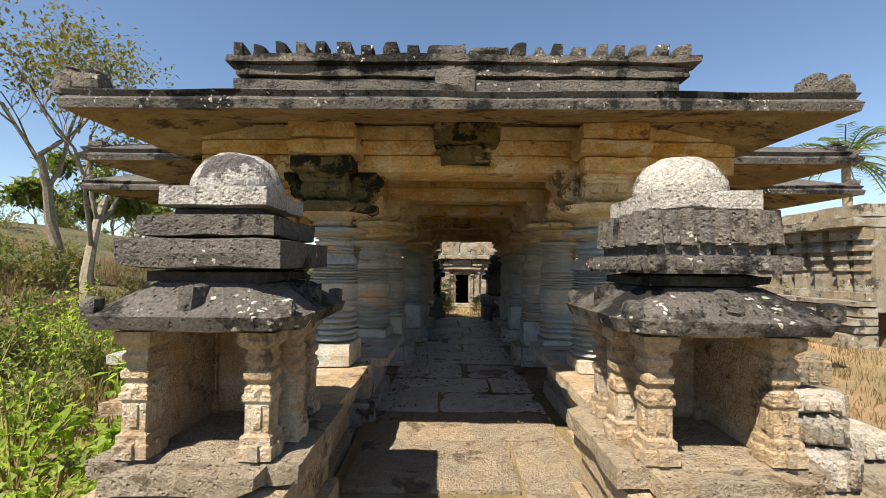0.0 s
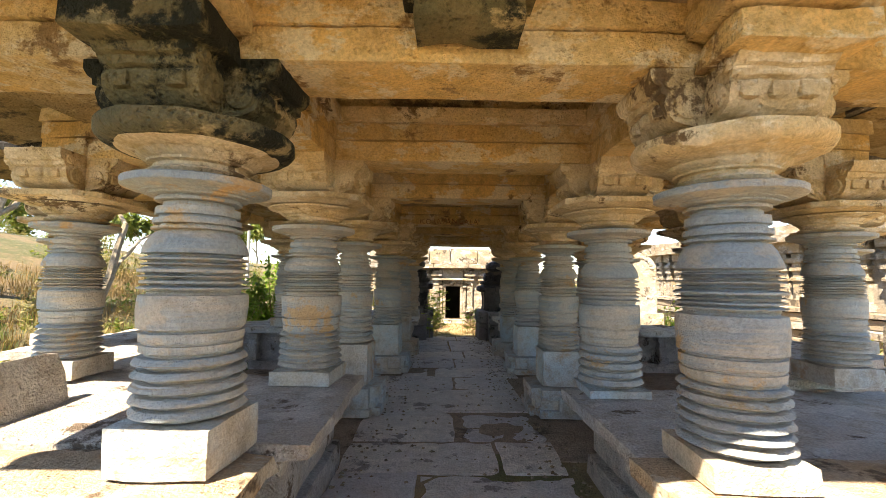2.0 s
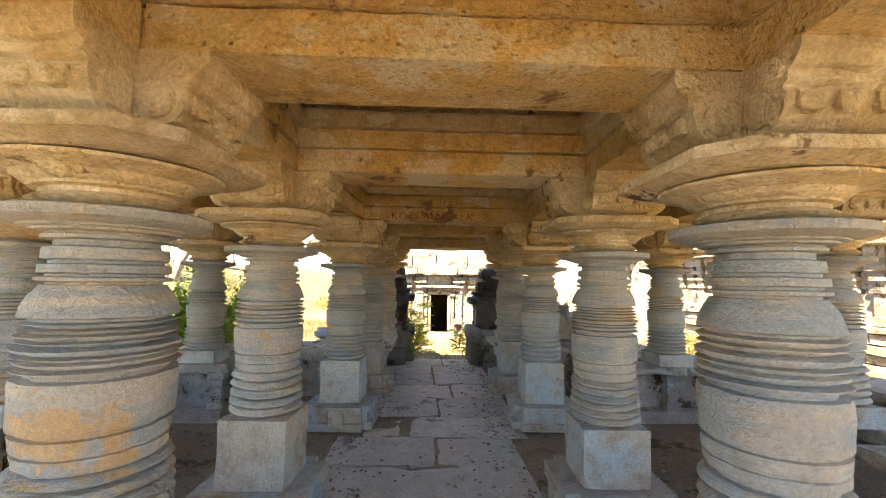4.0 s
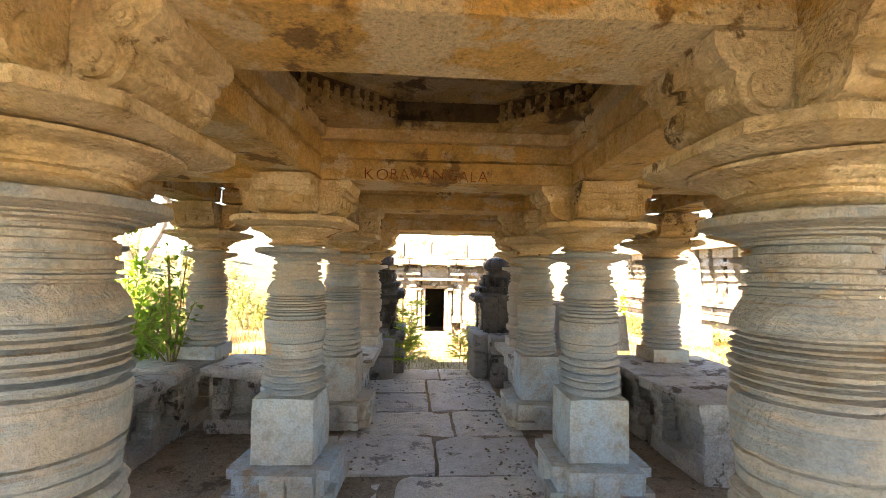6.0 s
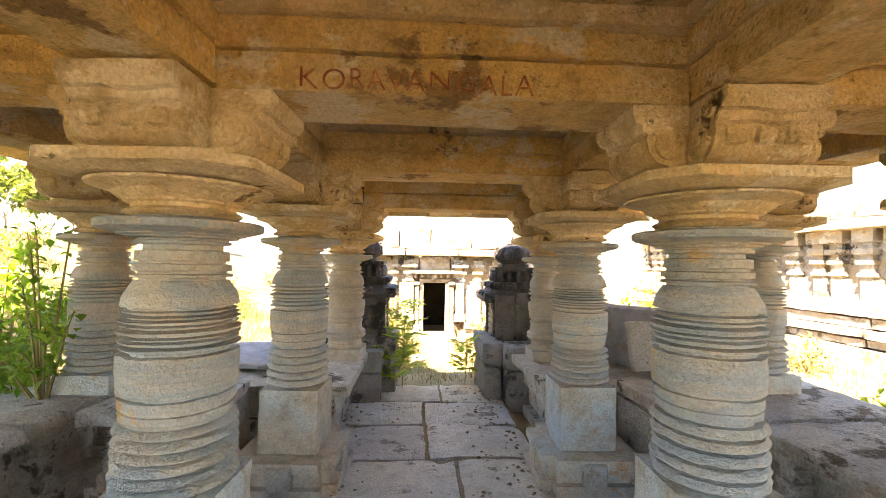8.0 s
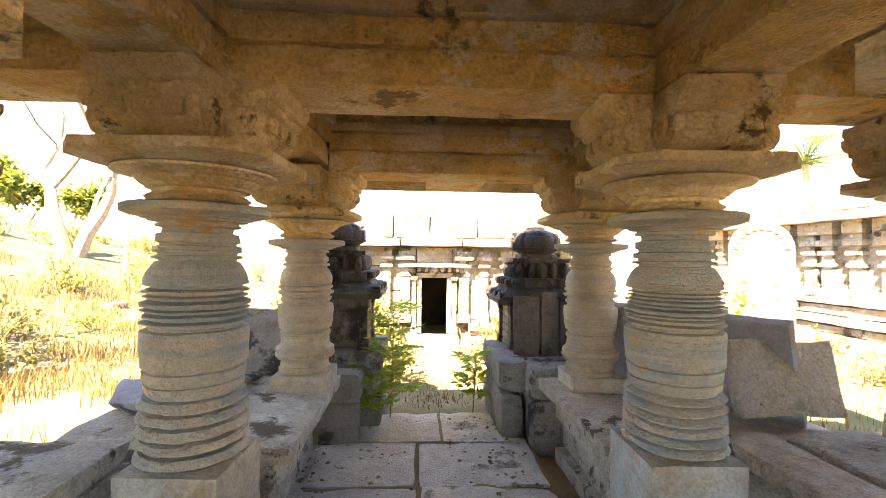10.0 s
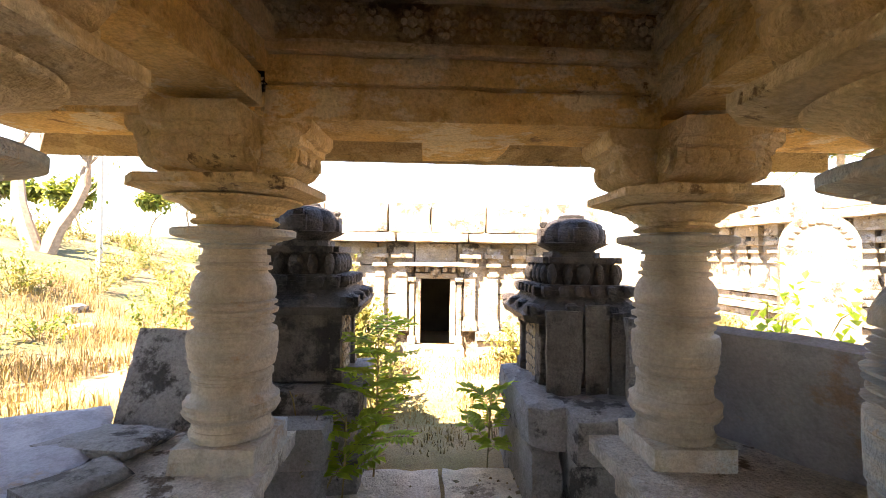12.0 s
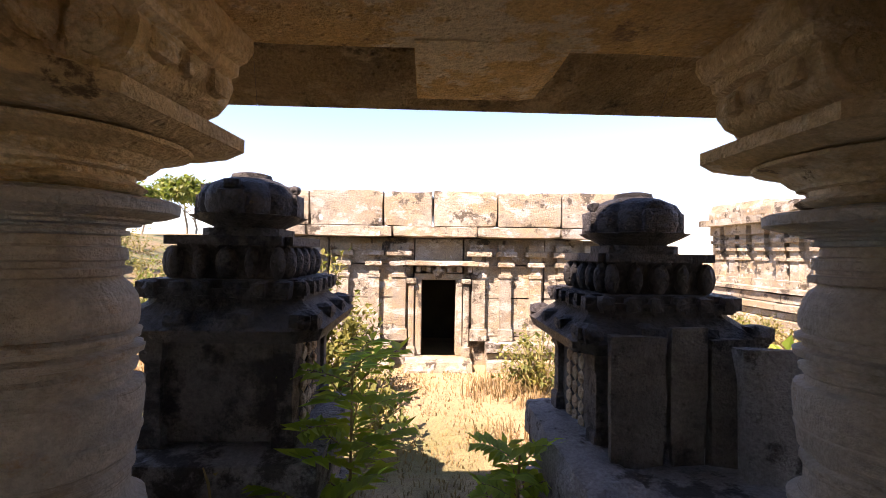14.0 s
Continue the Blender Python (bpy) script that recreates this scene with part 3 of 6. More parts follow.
# ---- ceilings ----
def ceiling_panel(name, x0, x1, y0, y1, z, kind, slope=(0.0, 0.0)):
    """One bay's ceiling: frieze, panels or a lantern of corner stones, in one mesh."""
    bm = B()
    cx, cy, hx, hy = (x0 + x1) / 2, (y0 + y1) / 2, (x1 - x0) / 2, (y1 - y0) / 2
    if kind == "flat":
        worn_box(bm, x0, x1, y0, y1, z, z + 0.15, 0.3, 0.006, 0.0, 0.0)
    elif kind in ("frieze", "rosettes"):
        top = z + 0.26
        for a0, a1, b0, b1 in ((x0, x1, y0, y0 + 0.06), (x0, x1, y1 - 0.06, y1), (x0, x0 + 0.06, y0 + 0.06, y1 - 0.06), (x1 - 0.06, x1, y0 + 0.06, y1 - 0.06)):
            worn_box(bm, a0, a1, b0, b1, z, top, 0.07, 0.010, 0.006, 0.02)
            for h0, h1, out in ((z - 0.004, z + 0.030, 0.022), (top - 0.035, top, 0.03)):
                before = len(bm.faces)
                worn_box(bm, a0 - out, a1 + out, b0 - out, b1 + out, h0, h1, 0.12, 0.006, 0.004, 0.012)
                bm.faces.ensure_lookup_table()
                for f in bm.faces[before:]:
                    f.material_index = 2
        n = max(4, int((x1 - x0) / 0.17))
        m = max(3, int((y1 - y0) / 0.17))
        spots_ = [(x0 + 0.12 + (x1 - x0 - 0.24) * k / (n - 1), yy, 0) for k in range(n) for yy in (y1 - 0.06, y0 + 0.06)]
        spots_ += [(xx, y0 + 0.14 + (y1 - y0 - 0.28) * k / (m - 1), 1) for k in range(m) for xx in (x0 + 0.06, x1 - 0.06)]
        for x, yy, turned in spots_:
            before = len(bm.faces)
            if kind == "rosettes":           # a lozenge of petals round a boss
                for q in range(9):
                    a = q * math.pi / 4
                    off, up, r = (0.042 * math.cos(a), 0.062 * math.sin(a), 0.021) if q else (0, 0, 0.030)
                    bmesh.ops.create_icosphere(bm, subdivisions=1, radius=r, matrix=Matrix.Translation((x + (0 if turned else off), yy + (off if turned else 0), z + 0.135 + up)))
            else:                            # worn relief
                for q in range(5):
                    off, up, r = random.uniform(-0.07, 0.07), random.uniform(-0.075, 0.075), random.uniform(0.02, 0.045)
                    bmesh.ops.create_icosphere(bm, subdivisions=1, radius=r, matrix=Matrix.Translation((x + (0 if turned else off), yy + (off if turned else 0), z + 0.13 + up)) @ Matrix.Diagonal((1.0, 0.7, random.uniform(0.6, 1.4), 1)))
            bm.faces.ensure_lookup_table()
            for f in bm.faces[before:]:
                f.material_index = 2 if kind == "rosettes" else 0
        worn_box(bm, x0, x1, y0, y1, top, top + 0.16, 0.2, 0.014, 0.0, 0.0)
        for a0, a1, b0, b1, d in ((0.12, 0.88, 0.14, 0.86, 0.05), (0.28, 0.72, 0.3, 0.7, 0.085)):
            worn_box(bm, x0 + (x1 - x0) * a0, x0 + (x1 - x0) * a1, y0 + (y1 - y0) * b0, y0 + (y1 - y0) * b1, top - d, top + 0.02, 0.08, 0.014, 0.015, 0.03)
    else:
        for s, h0, h1 in ((1.0, 0.0, 0.30), (0.70, 0.30, 0.56)):
            ex, ey, c = hx * s, hy * s, 0.40
            ring = [(ex * c, -ey), (ex, -ey * c), (ex, ey * c), (ex * c, ey), (-ex * c, ey), (-ex, ey * c), (-ex, -ey * c), (-ex * c, -ey)]
            out = [(hx + 0.1, -hy - 0.1), (hx + 0.1, hy + 0.1), (-hx - 0.1, hy + 0.1), (-hx - 0.1, -hy - 0.1)]
            for z0, z1, grow in ((h0, h0 + 0.075, 0.93), (h0 + 0.075, h1 - 0.05, 1.0), (h1 - 0.05, h1, 0.95)):
                lo = [bm.verts.new((cx + x * grow, cy + y * grow, z + z0)) for x, y in ring]
                hi = [bm.verts.new((cx + x * grow, cy + y * grow, z + z1)) for x, y in ring]
                olo = [bm.verts.new((cx + x, cy + y, z + z0)) for x, y in out]
                ohi = [bm.verts.new((cx + x, cy + y, z + z1)) for x, y in out]
                for i in range(8):
                    # set-back middle band is darkened by colour, the lips are not
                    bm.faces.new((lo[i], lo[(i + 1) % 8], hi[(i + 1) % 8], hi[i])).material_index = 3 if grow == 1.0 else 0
                for level, outer in ((lo, olo), (hi, ohi)):
                    for q in range(4):       # each corner stone and each straight side
                        i0, i1, i2 = (2 * q) % 8, (2 * q + 1) % 8, (2 * q + 2) % 8
                        bm.faces.new((level[i0], level[i1], outer[q])).material_index = 0
                        bm.faces.new((level[i1], level[i2], outer[(q + 1) % 4], outer[q])).material_index = 0
                for q in range(4):
                    bm.faces.new((olo[q], olo[(q + 1) % 4], ohi[(q + 1) % 4], ohi[q]))
            for i in range(8):               # crowded rows of small worn carved shapes
                a, b = Vector(ring[i]), Vector(ring[(i + 1) % 8])
                along = (b - a).normalized()
                count = max(4, int((b - a).length / 0.075))
                for q in range(count):
                    p = a.lerp(b, (q + 0.5) / count) * 0.985
                    before = len(bm.faces)
                    tall = (h1 - h0) * random.uniform(0.34, 0.5)
                    wide = random.uniform(0.022, 0.034)
                    bmesh.ops.create_cone(bm, cap_ends=True, segments=6, radius1=wide, radius2=wide * 0.7, depth=tall, matrix=Matrix.Translation((cx + p.x, cy + p.y, z + h0 + 0.075 + tall / 2)) @ pose(0, 0, 0, random.uniform(-8, 8), random.uniform(-8, 8), random.uniform(0, 60)))
                    bmesh.ops.create_icosphere(bm, subdivisions=1, radius=0.024, matrix=Matrix.Translation((cx + p.x, cy + p.y, z + h0 + 0.085 + tall)))
                    for side in (-1, 1):
                        e = p + along * side * wide
                        bmesh.ops.create_icosphere(bm, subdivisions=1, radius=0.019, matrix=Matrix.Translation((cx + e.x, cy + e.y, z + h0 + 0.075 + tall * random.uniform(0.3, 0.8))))
                    bm.faces.ensure_lookup_table()
                    for f in bm.faces[before:]:
                        # three corner faces keep the ceiling tone, other carving gets the dark one
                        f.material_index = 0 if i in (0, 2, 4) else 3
        worn_box(bm, cx - hx, cx + hx, cy - hy, cy + hy, z + 0.56, z + 0.7, 0.2, 0.012, 0.0, 0.0)
        for q in range(5):
            for r in range(5):
                bmesh.ops.create_icosphere(bm, subdivisions=1, radius=0.07, matrix=Matrix.Translation((cx + (q - 2) * 0.19, cy + (r - 2) * 0.17, z + 0.56)) @ Matrix.Diagonal((1, 1, 0.5, 1)))
    for v in bm.verts:                       # follows the two side beams, which are not quite parallel
        u = min(1.0, max(0.0, (v.co.x - x0) / (x1 - x0)))
        v.co.x += (v.co.y - cy) * (slope[0] * (1 - u) + slope[1] * u)
    ob = new(name, finish(bm, name, M_CEIL))
    ob.data.materials.append(M_BEAM)
    ob.data.materials.append(M_CAP)
    ob.data.materials.append(M_SMOKE_SHADE)
    return tagged(ob, "carved brown stone ceiling between the beams", "ceiling", kind="structure")


CZ = BEAM_Z + 0.445
for i in range(5):
    y0, y1 = ROW_Y[i] + 0.20, ROW_Y[i + 1] - 0.20
    xl, xr = (LEFT_X[i] + LEFT_X[i + 1]) / 2, (RIGHT_X[i] + RIGHT_X[i + 1]) / 2
    run = ROW_Y[i + 1] - ROW_Y[i]
    slope = ((LEFT_X[i + 1] - LEFT_X[i]) / run, (RIGHT_X[i + 1] - RIGHT_X[i]) / run)
    lantern = i == 2
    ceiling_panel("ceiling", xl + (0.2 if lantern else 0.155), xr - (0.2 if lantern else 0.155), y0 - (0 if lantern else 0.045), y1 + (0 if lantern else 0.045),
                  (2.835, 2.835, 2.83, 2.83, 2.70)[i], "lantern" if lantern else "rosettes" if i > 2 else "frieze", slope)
    for a, b in (((OUT_L[i] or xl - 1.3), xl - 0.2), (xr + 0.2, (OUT_R[i] or xr + 1.3))):
        ceiling_panel("ceiling", a, b, y0 - 0.4, y1 + 0.4, CZ + 0.002, "flat")


def platform(label, x0, x1, y0, y1, z, courses, lip=0.05, material=M_BENCH, category="bench", base=GROUND - 0.1, slab=0.12, side=1):
    """A stone bench: courses of blocks under overhanging top slabs."""
    ob = thing("stone_bench", pose(0, 0, 0), label, category, "stone benches of the hall")
    h = (z - slab - base) / courses
    for c in range(courses):
        inset = 0.09 + 0.05 * (c % 2)
        bm = B()
        worn_box(bm, x0 + inset, x1 - inset, y0 + inset, y1 - inset, base + h * c, base + h * (c + 1) - 0.006, 0.22, 0.012, 0.02, 0.04)
        part("course", bm, material, ob)
    n = max(1, round((y1 - y0) / 1.1))
    for k in range(n):
        bm = B()
        worn_box(bm, x0 - lip, x1 + lip, y0 - lip + (y1 - y0 + 2 * lip) * k / n + 0.004, y0 - lip + (y1 - y0 + 2 * lip) * (k + 1) / n - 0.004, z - slab, z, 0.15, 0.012, 0.02, 0.05)
        part("top_slab", bm, material, ob)
    return ob


def seat_bench(label, x0, x1, y0, y1, z, open_sides, slab=0.13):
    """A seat slab that overhangs a set-back core, with short posts under its free edges."""
    ob = thing("stone_bench", pose(0, 0, 0), label, "bench", "stone benches of the hall")
    reach = {"left": 0.0, "right": 0.0, "front": 0.0, "back": 0.0}
    for side in open_sides.split():
        reach[side] = 0.30
    bm = B()
    worn_box(bm, x0 + reach["left"], x1 - reach["right"], y0 + reach["front"], y1 - reach["back"], GROUND - 0.1, z - slab - 0.004, 0.2, 0.02, 0.02, 0.05)
    part("core", bm, M_BENCH, ob)
    bm = B()
    worn_box(bm, x0 + reach["left"] * 0.4, x1 - reach["right"] * 0.4, y0 + reach["front"] * 0.4, y1 - reach["back"] * 0.4, GROUND - 0.1, 0.13, 0.18, 0.016, 0.02, 0.05)
    part("foot_course", bm, M_BENCH, ob)
    spans = []
    for side in open_sides.split():
        if side in ("left", "right"):
            x = x0 + 0.19 if side == "left" else x1 - 0.19
            n = max(2, round((y1 - y0) / 0.62))
            spans += [(x, y0 + 0.2 + (y1 - y0 - 0.4) * k / (n - 1)) for k in range(n)]
        else:
            y = y0 + 0.19 if side == "front" else y1 - 0.19
            n = max(2, round((x1 - x0) / 0.62))
            spans += [(x0 + 0.2 + (x1 - x0 - 0.4) * k / (n - 1), y) for k in range(n)]
    for px, py in spans:
        bm = B()
        h = z - slab - 0.134
        prof = []
        for w, a, b in ((0.085, 0, 0.2), (0.06, 0.22, 0.5), (0.075, 0.52, 0.6), (0.055, 0.62, 0.78), (0.09, 0.84, 1.0)):
            prof += [(w, 0.13 + h * a), (w + 0.001, 0.13 + h * b)]
        stack(bm, prof, px, py)
        part("post", bm, M_BENCH, ob, "short moulded post under the seat slab")
    along = 0 if x1 - x0 > y1 - y0 else 1
    ends = (x0, x1) if along == 0 else (y0, y1)
    n = max(1, round((ends[1] - ends[0]) / 1.15))
    for k in range(n):
        a, b = ends[0] + (ends[1] - ends[0]) * k / n + 0.004, ends[0] + (ends[1] - ends[0]) * (k + 1) / n - 0.004
        bm = B()
        worn_box(bm, *((a, b, y0, y1) if along == 0 else (x0, x1, a, b)), z - slab, z - random.uniform(0, 0.012), 0.12, 0.014, 0.02, 0.06)
        part("top_slab", bm, M_BENCH, ob)
    return ob


# ---- roof and eaves ----
def eave(x0, y0, x1, y1, nx, ny, z_in, z_out, reach, label, bumps=(), soffit=None):
    """A sloping stone eave along one side: from the wall line outwards by reach."""
    ob = thing("roof_eave", pose(0, 0, 0), label, "eave", "eaves of the hall roof")
    ln = math.hypot(x1 - x0, y1 - y0)
    ux, uy = (x1 - x0) / ln, (y1 - y0) / ln
    count = max(1, round(ln / 1.3))
    for k in range(count):
        a, b = ln * k / count + 0.0008, ln * (k + 1) / count - 0.0008
        if k == 0: a = 0.0
        if k == count - 1: b = ln
        bm = B()
        n = 7
        rows = []
        for j in range(n + 1):
            s = a + (b - a) * j / n
            px, py = x0 + ux * s, y0 + uy * s
            wob = noise.noise(Vector((px * 2.3, py * 2.3, 3.1))) * 0.02
            prof = []
            for d, z in ((0.0, z_in), (reach, z_out), (reach + 0.015, z_out + 0.06), (reach - 0.02, z_out + 0.09 + wob), (reach + 0.005, z_out + 0.13 + wob), (reach - 0.06, z_out + 0.16 + wob), (0.0, z_in + 0.24)):
                along = (s / ln - 0.5) * 2 * d
                prof.append(bm.verts.new((px + nx * d + ux * along, py + ny * d + uy * along, z)))
            rows.append(prof)
        for r0, r1 in zip(rows, rows[1:]):
            for q in range(7):
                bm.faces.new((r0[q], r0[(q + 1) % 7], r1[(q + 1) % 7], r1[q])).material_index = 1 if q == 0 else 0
        bm.faces.new(rows[0])
        bm.faces.new(rows[-1][::-1])
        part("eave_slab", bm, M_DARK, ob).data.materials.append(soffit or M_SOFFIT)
    for s, w, h in bumps:
        bm = B()
        px, py = x0 + ux * ln * s + nx * (reach - 0.1) + ux * (s - 0.5) * 2 * reach, y0 + uy * ln * s + ny * (reach - 0.1) + uy * (s - 0.5) * 2 * reach
        worn_box(bm, px - w / 2, px + w / 2, py - 0.09, py + 0.09, z_out + 0.1, z_out + 0.14 + h, 0.06, 0.02, 0.02, 0.05)
        worn_box(bm, px - w / 3, px + w / 3, py - 0.07, py + 0.07, z_out + 0.12 + h, z_out + 0.17 + h, 0.05, 0.015, 0.02, 0.05)
        part("eave_knob", bm, M_DARK, ob, "carved knob on the eave with white lichen")
    return ob


XL, XR, YF = -1.95, 2.05, 3.85           # porch roof line
LAB = "sloping weathered grey stone eave with dark edge"
eave(XL, YF, XR, YF, 0, -1, 2.92, 2.74, 0.85, LAB, ((0.5, 0.30, 0.17), (0.03, 0.24, 0.14), (0.0, 0.14, 0.18), (0.955, 0.14, 0.14), (0.99, 0.14, 0.12)))
eave(XL, 5.0, XL, YF, -1, 0, 2.92, 2.74, 0.85, LAB)
eave(XR, YF, XR, 5.0, 1, 0, 2.92, 2.74, 0.85, LAB)
eave(-3.1, 5.35, XL, 5.35, 0, -1, 2.92, 2.74, 0.8, LAB, ((0.02, 0.16, 0.08),))
eave(XR, 5.35, 3.5, 5.35, 0, -1, 2.92, 2.74, 0.8, LAB, ((0.97, 0.16, 0.08),))
eave(-3.1, 7.0, -3.1, 5.35, -1, 0, 2.92, 2.74, 0.85, LAB)
eave(3.5, 5.35, 3.5, 7.0, 1, 0, 2.92, 2.74, 0.85, LAB)
eave(-3.1, 11.6, -3.1, 10.3, -1, 0, 2.92, 2.74, 0.85, LAB)
eave(3.5, 10.3, 3.5, 11.6, 1, 0, 2.92, 2.74, 0.85, LAB)
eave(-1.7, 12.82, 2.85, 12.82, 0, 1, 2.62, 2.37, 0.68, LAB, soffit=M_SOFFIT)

eave(-4.6, 7.0, -3.1, 7.0, 0, -1, 2.90, 2.70, 0.8, LAB, ((0.02, 0.16, 0.08),))
eave(-4.6, 10.0, -4.6, 7.0, -1, 0, 2.90, 2.70, 0.8, LAB)
eave(3.5, 7.0, 5.2, 7.0, 0, -1, 2.90, 2.70, 0.8, LAB, ((0.97, 0.16, 0.08),))
eave(5.2, 7.0, 5.2, 10.0, 1, 0, 2.90, 2.70, 0.8, LAB)
eave(-3.1, 10.0, -4.6, 10.0, 0, 1, 2.90, 2.70, 0.8, LAB)
eave(5.2, 10.0, 3.5, 10.0, 0, 1, 2.90, 2.70, 0.8, LAB)
for x, near in ((-4.4, -2.72), (5.0, 3.26)):
    for y in (ROW_Y[2], ROW_Y[3] + 0.12):
        temple_pillar(x, y, 0.86, 0.70, 2, 0, 0.9, True)
        beam(min(x, near), y, max(x, near), y, trim=0.2)
    beam(x, ROW_Y[2] - 0.2, x, ROW_Y[3] + 0.3, z0=BEAM_Z + 0.004)
    ceiling_panel("ceiling", min(x, near), max(x, near), ROW_Y[2] - 0.3, ROW_Y[3] + 0.4, BEAM_Z + 0.449, "flat")
BENCH_LAB = "overhanging stone seat slab on short posts round the side bay"
seat_bench(BENCH_LAB, -4.75, -2.85, 6.95, 7.75, 0.70, "back")
seat_bench(BENCH_LAB, 3.40, 5.35, 6.95, 7.75, 0.70, "back")
seat_bench(BENCH_LAB, -4.75, -4.05, 7.80, 9.30, 0.70, "right")
seat_bench(BENCH_LAB, 4.65, 5.35, 7.80, 9.30, 0.70, "left")
seat_bench(BENCH_LAB, -4.75, -2.14, 9.40, 10.40, 0.70, "front right")
seat_bench(BENCH_LAB, 2.46, 5.35, 9.40, 10.40, 0.70, "front left")

tongue = thing("soffit_slab", pose(0.62, 13.0, 0), "pitted ochre slab under the exit eave", "stone slab")
bm = B()
worn_box(bm, -0.26, 0.26, -0.25, 0.26, 2.335, 2.50, 0.08, 0.008, 0.01, 0.03)
part("slab", bm, M_BEAM, tongue)

roof = thing("roof", pose(0, 0, 0), "flat grey stone roof slabs over the hall", "roof", kind="structure")
for x0, x1, y0, y1 in ((XL, XR, YF, 5.35), (-3.1, 3.5, 5.352, 8.5), (-3.1, 3.5, 8.504, 11.6), (-1.7, 2.85, 11.604, 13.0), (-4.6, -3.104, 7.0, 10.0), (3.504, 5.2, 7.0, 10.0)):
    bm = B()
    worn_box(bm, x0, x1, y0, y1, 3.62 if y0 in (5.352, 8.504) else 3.32, 3.74 if y0 in (5.352, 8.504) else 3.44, 0.4, 0.01)
    part("roof_slab", bm, M_DARK, roof)
for x0, x1, y0, y1 in ((XL, XR, YF - 0.1, YF + 0.1), (XL - 0.1, XL + 0.1, YF + 0.1, 5.25), (XR - 0.1, XR + 0.1, YF + 0.1, 5.25), (-3.2, -3.0, 5.36, 11.6), (3.4, 3.6, 5.36, 11.6), (-3.0, XL - 0.1, 5.25, 5.45), (XR + 0.1, 3.4, 5.25, 5.45), (-3.0, -1.8, 11.5, 11.7), (2.95, 3.4, 11.5, 11.7), (-1.8, 2.95, 12.72, 12.92), (-1.8, -1.6, 11.72, 12.74), (2.75, 2.95, 11.72, 12.74)):
    bm = B()
    worn_box(bm, x0, x1, y0, y1, 2.80 if y0 > 12.7 else 2.915, 3.60 if (y0 > 5.2 and y0 < 11.7 and (y1 - y0 > 3 or y0 < 5.3 or y0 == 11.5)) else 3.30, 0.3, 0.01)
    part("roof_edge", bm, M_DARK, roof)

for y0, y1 in ((5.25, 5.45), (11.5, 11.7)):
    bm = B()
    worn_box(bm, -2.9, 3.3, y0, y1, 3.33, 3.60, 0.3, 0.01)
    part("roof_edge", bm, M_DARK, roof)

# parapet with a row of stubs above the porch
parapet = thing("parapet", pose(0, 0, 0), "dark stone parapet with a row of worn lichen-spotted stubs", "parapet")
bm = B()
worn_box(bm, -1.92, 2.14, YF - 0.12, YF + 0.16, 3.30, 3.42, 0.2, 0.012)
part("parapet_course", bm, M_DARK, parapet)
bm = B()
worn_box(bm, -2.0, 2.24, YF - 0.16, YF + 0.18, 3.41, 3.50, 0.15, 0.016, 0.02, 0.05)
coping = part("parapet_course", bm, M_DARK, parapet)
xs = -1.94
while xs < 2.10:
    w = random.uniform(0.09, 0.15)
    if -0.33 < xs < 0.42:
        w = 0.36
    bm = B()
    worn_box(bm, xs, xs + w, YF - 0.12, YF + 0.08, 3.485, 3.485 + random.uniform(0.10, 0.15), 0.05, 0.012, 0.015, 0.04)
    part("stub", bm, M_DARK, coping)
    xs += w + (0.02 if w > 0.3 else random.uniform(0.05, 0.09))

# ---- platforms, benches and floor ----
platform("stone platform beside the entrance passage with chipped top slabs", -2.4, -0.80, 3.05, 4.40, 0.655, 3, material=M_TAN)
platform("stone platform beside the entrance passage with chipped top slabs", 1.10, 2.6, 3.05, 4.44, 0.62, 3, material=M_TAN)
platform("grey stone bench platform with overhanging slabs", -3.5, -0.67, 4.52, 6.05, 0.675, 2, lip=0.07)
platform("grey stone bench platform with overhanging slabs", 1.19, 3.9, 4.55, 5.92, 0.60, 2, lip=0.07)
for x0, x1, side in ((-3.35, -2.14, "right"), (2.46, 3.85, "left")):
    seat_bench("stone seat bench along the open side of the hall", x0, x1, 10.45, 11.5, 0.70, side)
platform("stone bench under the outer pillars of the hall", -3.3, -2.45, 6.12, 6.90, 0.70, 3)
platform("stone bench under the outer pillars of the hall", 3.0, 3.8, 6.0, 6.90, 0.70, 3)
seat_bench("stone bench closing the side aisle", -2.10, -1.22, 10.62, 11.5, 0.69, "front")
seat_bench("stone bench closing the side aisle", 2.08, 2.42, 10.62, 11.5, 0.69, "front")
platform("stone bench beside the exit with pitted top slabs", -1.75, -0.42, 11.55, 12.95, 0.62, 3)
platform("stone bench beside the exit with pitted top slabs", 1.45, 2.95, 11.55, 12.95, 0.62, 3)

# ---- ground ----
def ground_z(x, y):
    s = min(1.0, max(0.0, (-x - 3.8) / 14.0))
    rise = s * s * (3 - 2 * s) * (3.0 + 0.4 * math.sin(y * 0.13)) * min(1.0, max(0.25, (y + 6) / 22))
    flat = -4.2 < x < 6 and 2.0 < y < 14.5
    far = max(0.0, math.hypot(x, y - 8) - 60) / 60
    bump = noise.noise(Vector((x * 0.4, y * 0.4, 0))) * 0.06 + noise.noise(Vector((x * 1.7, y * 1.7, 4))) * 0.025
    return GROUND - 0.01 + (0 if flat else bump) + rise * max(0.0, 1 - far * 0.5)


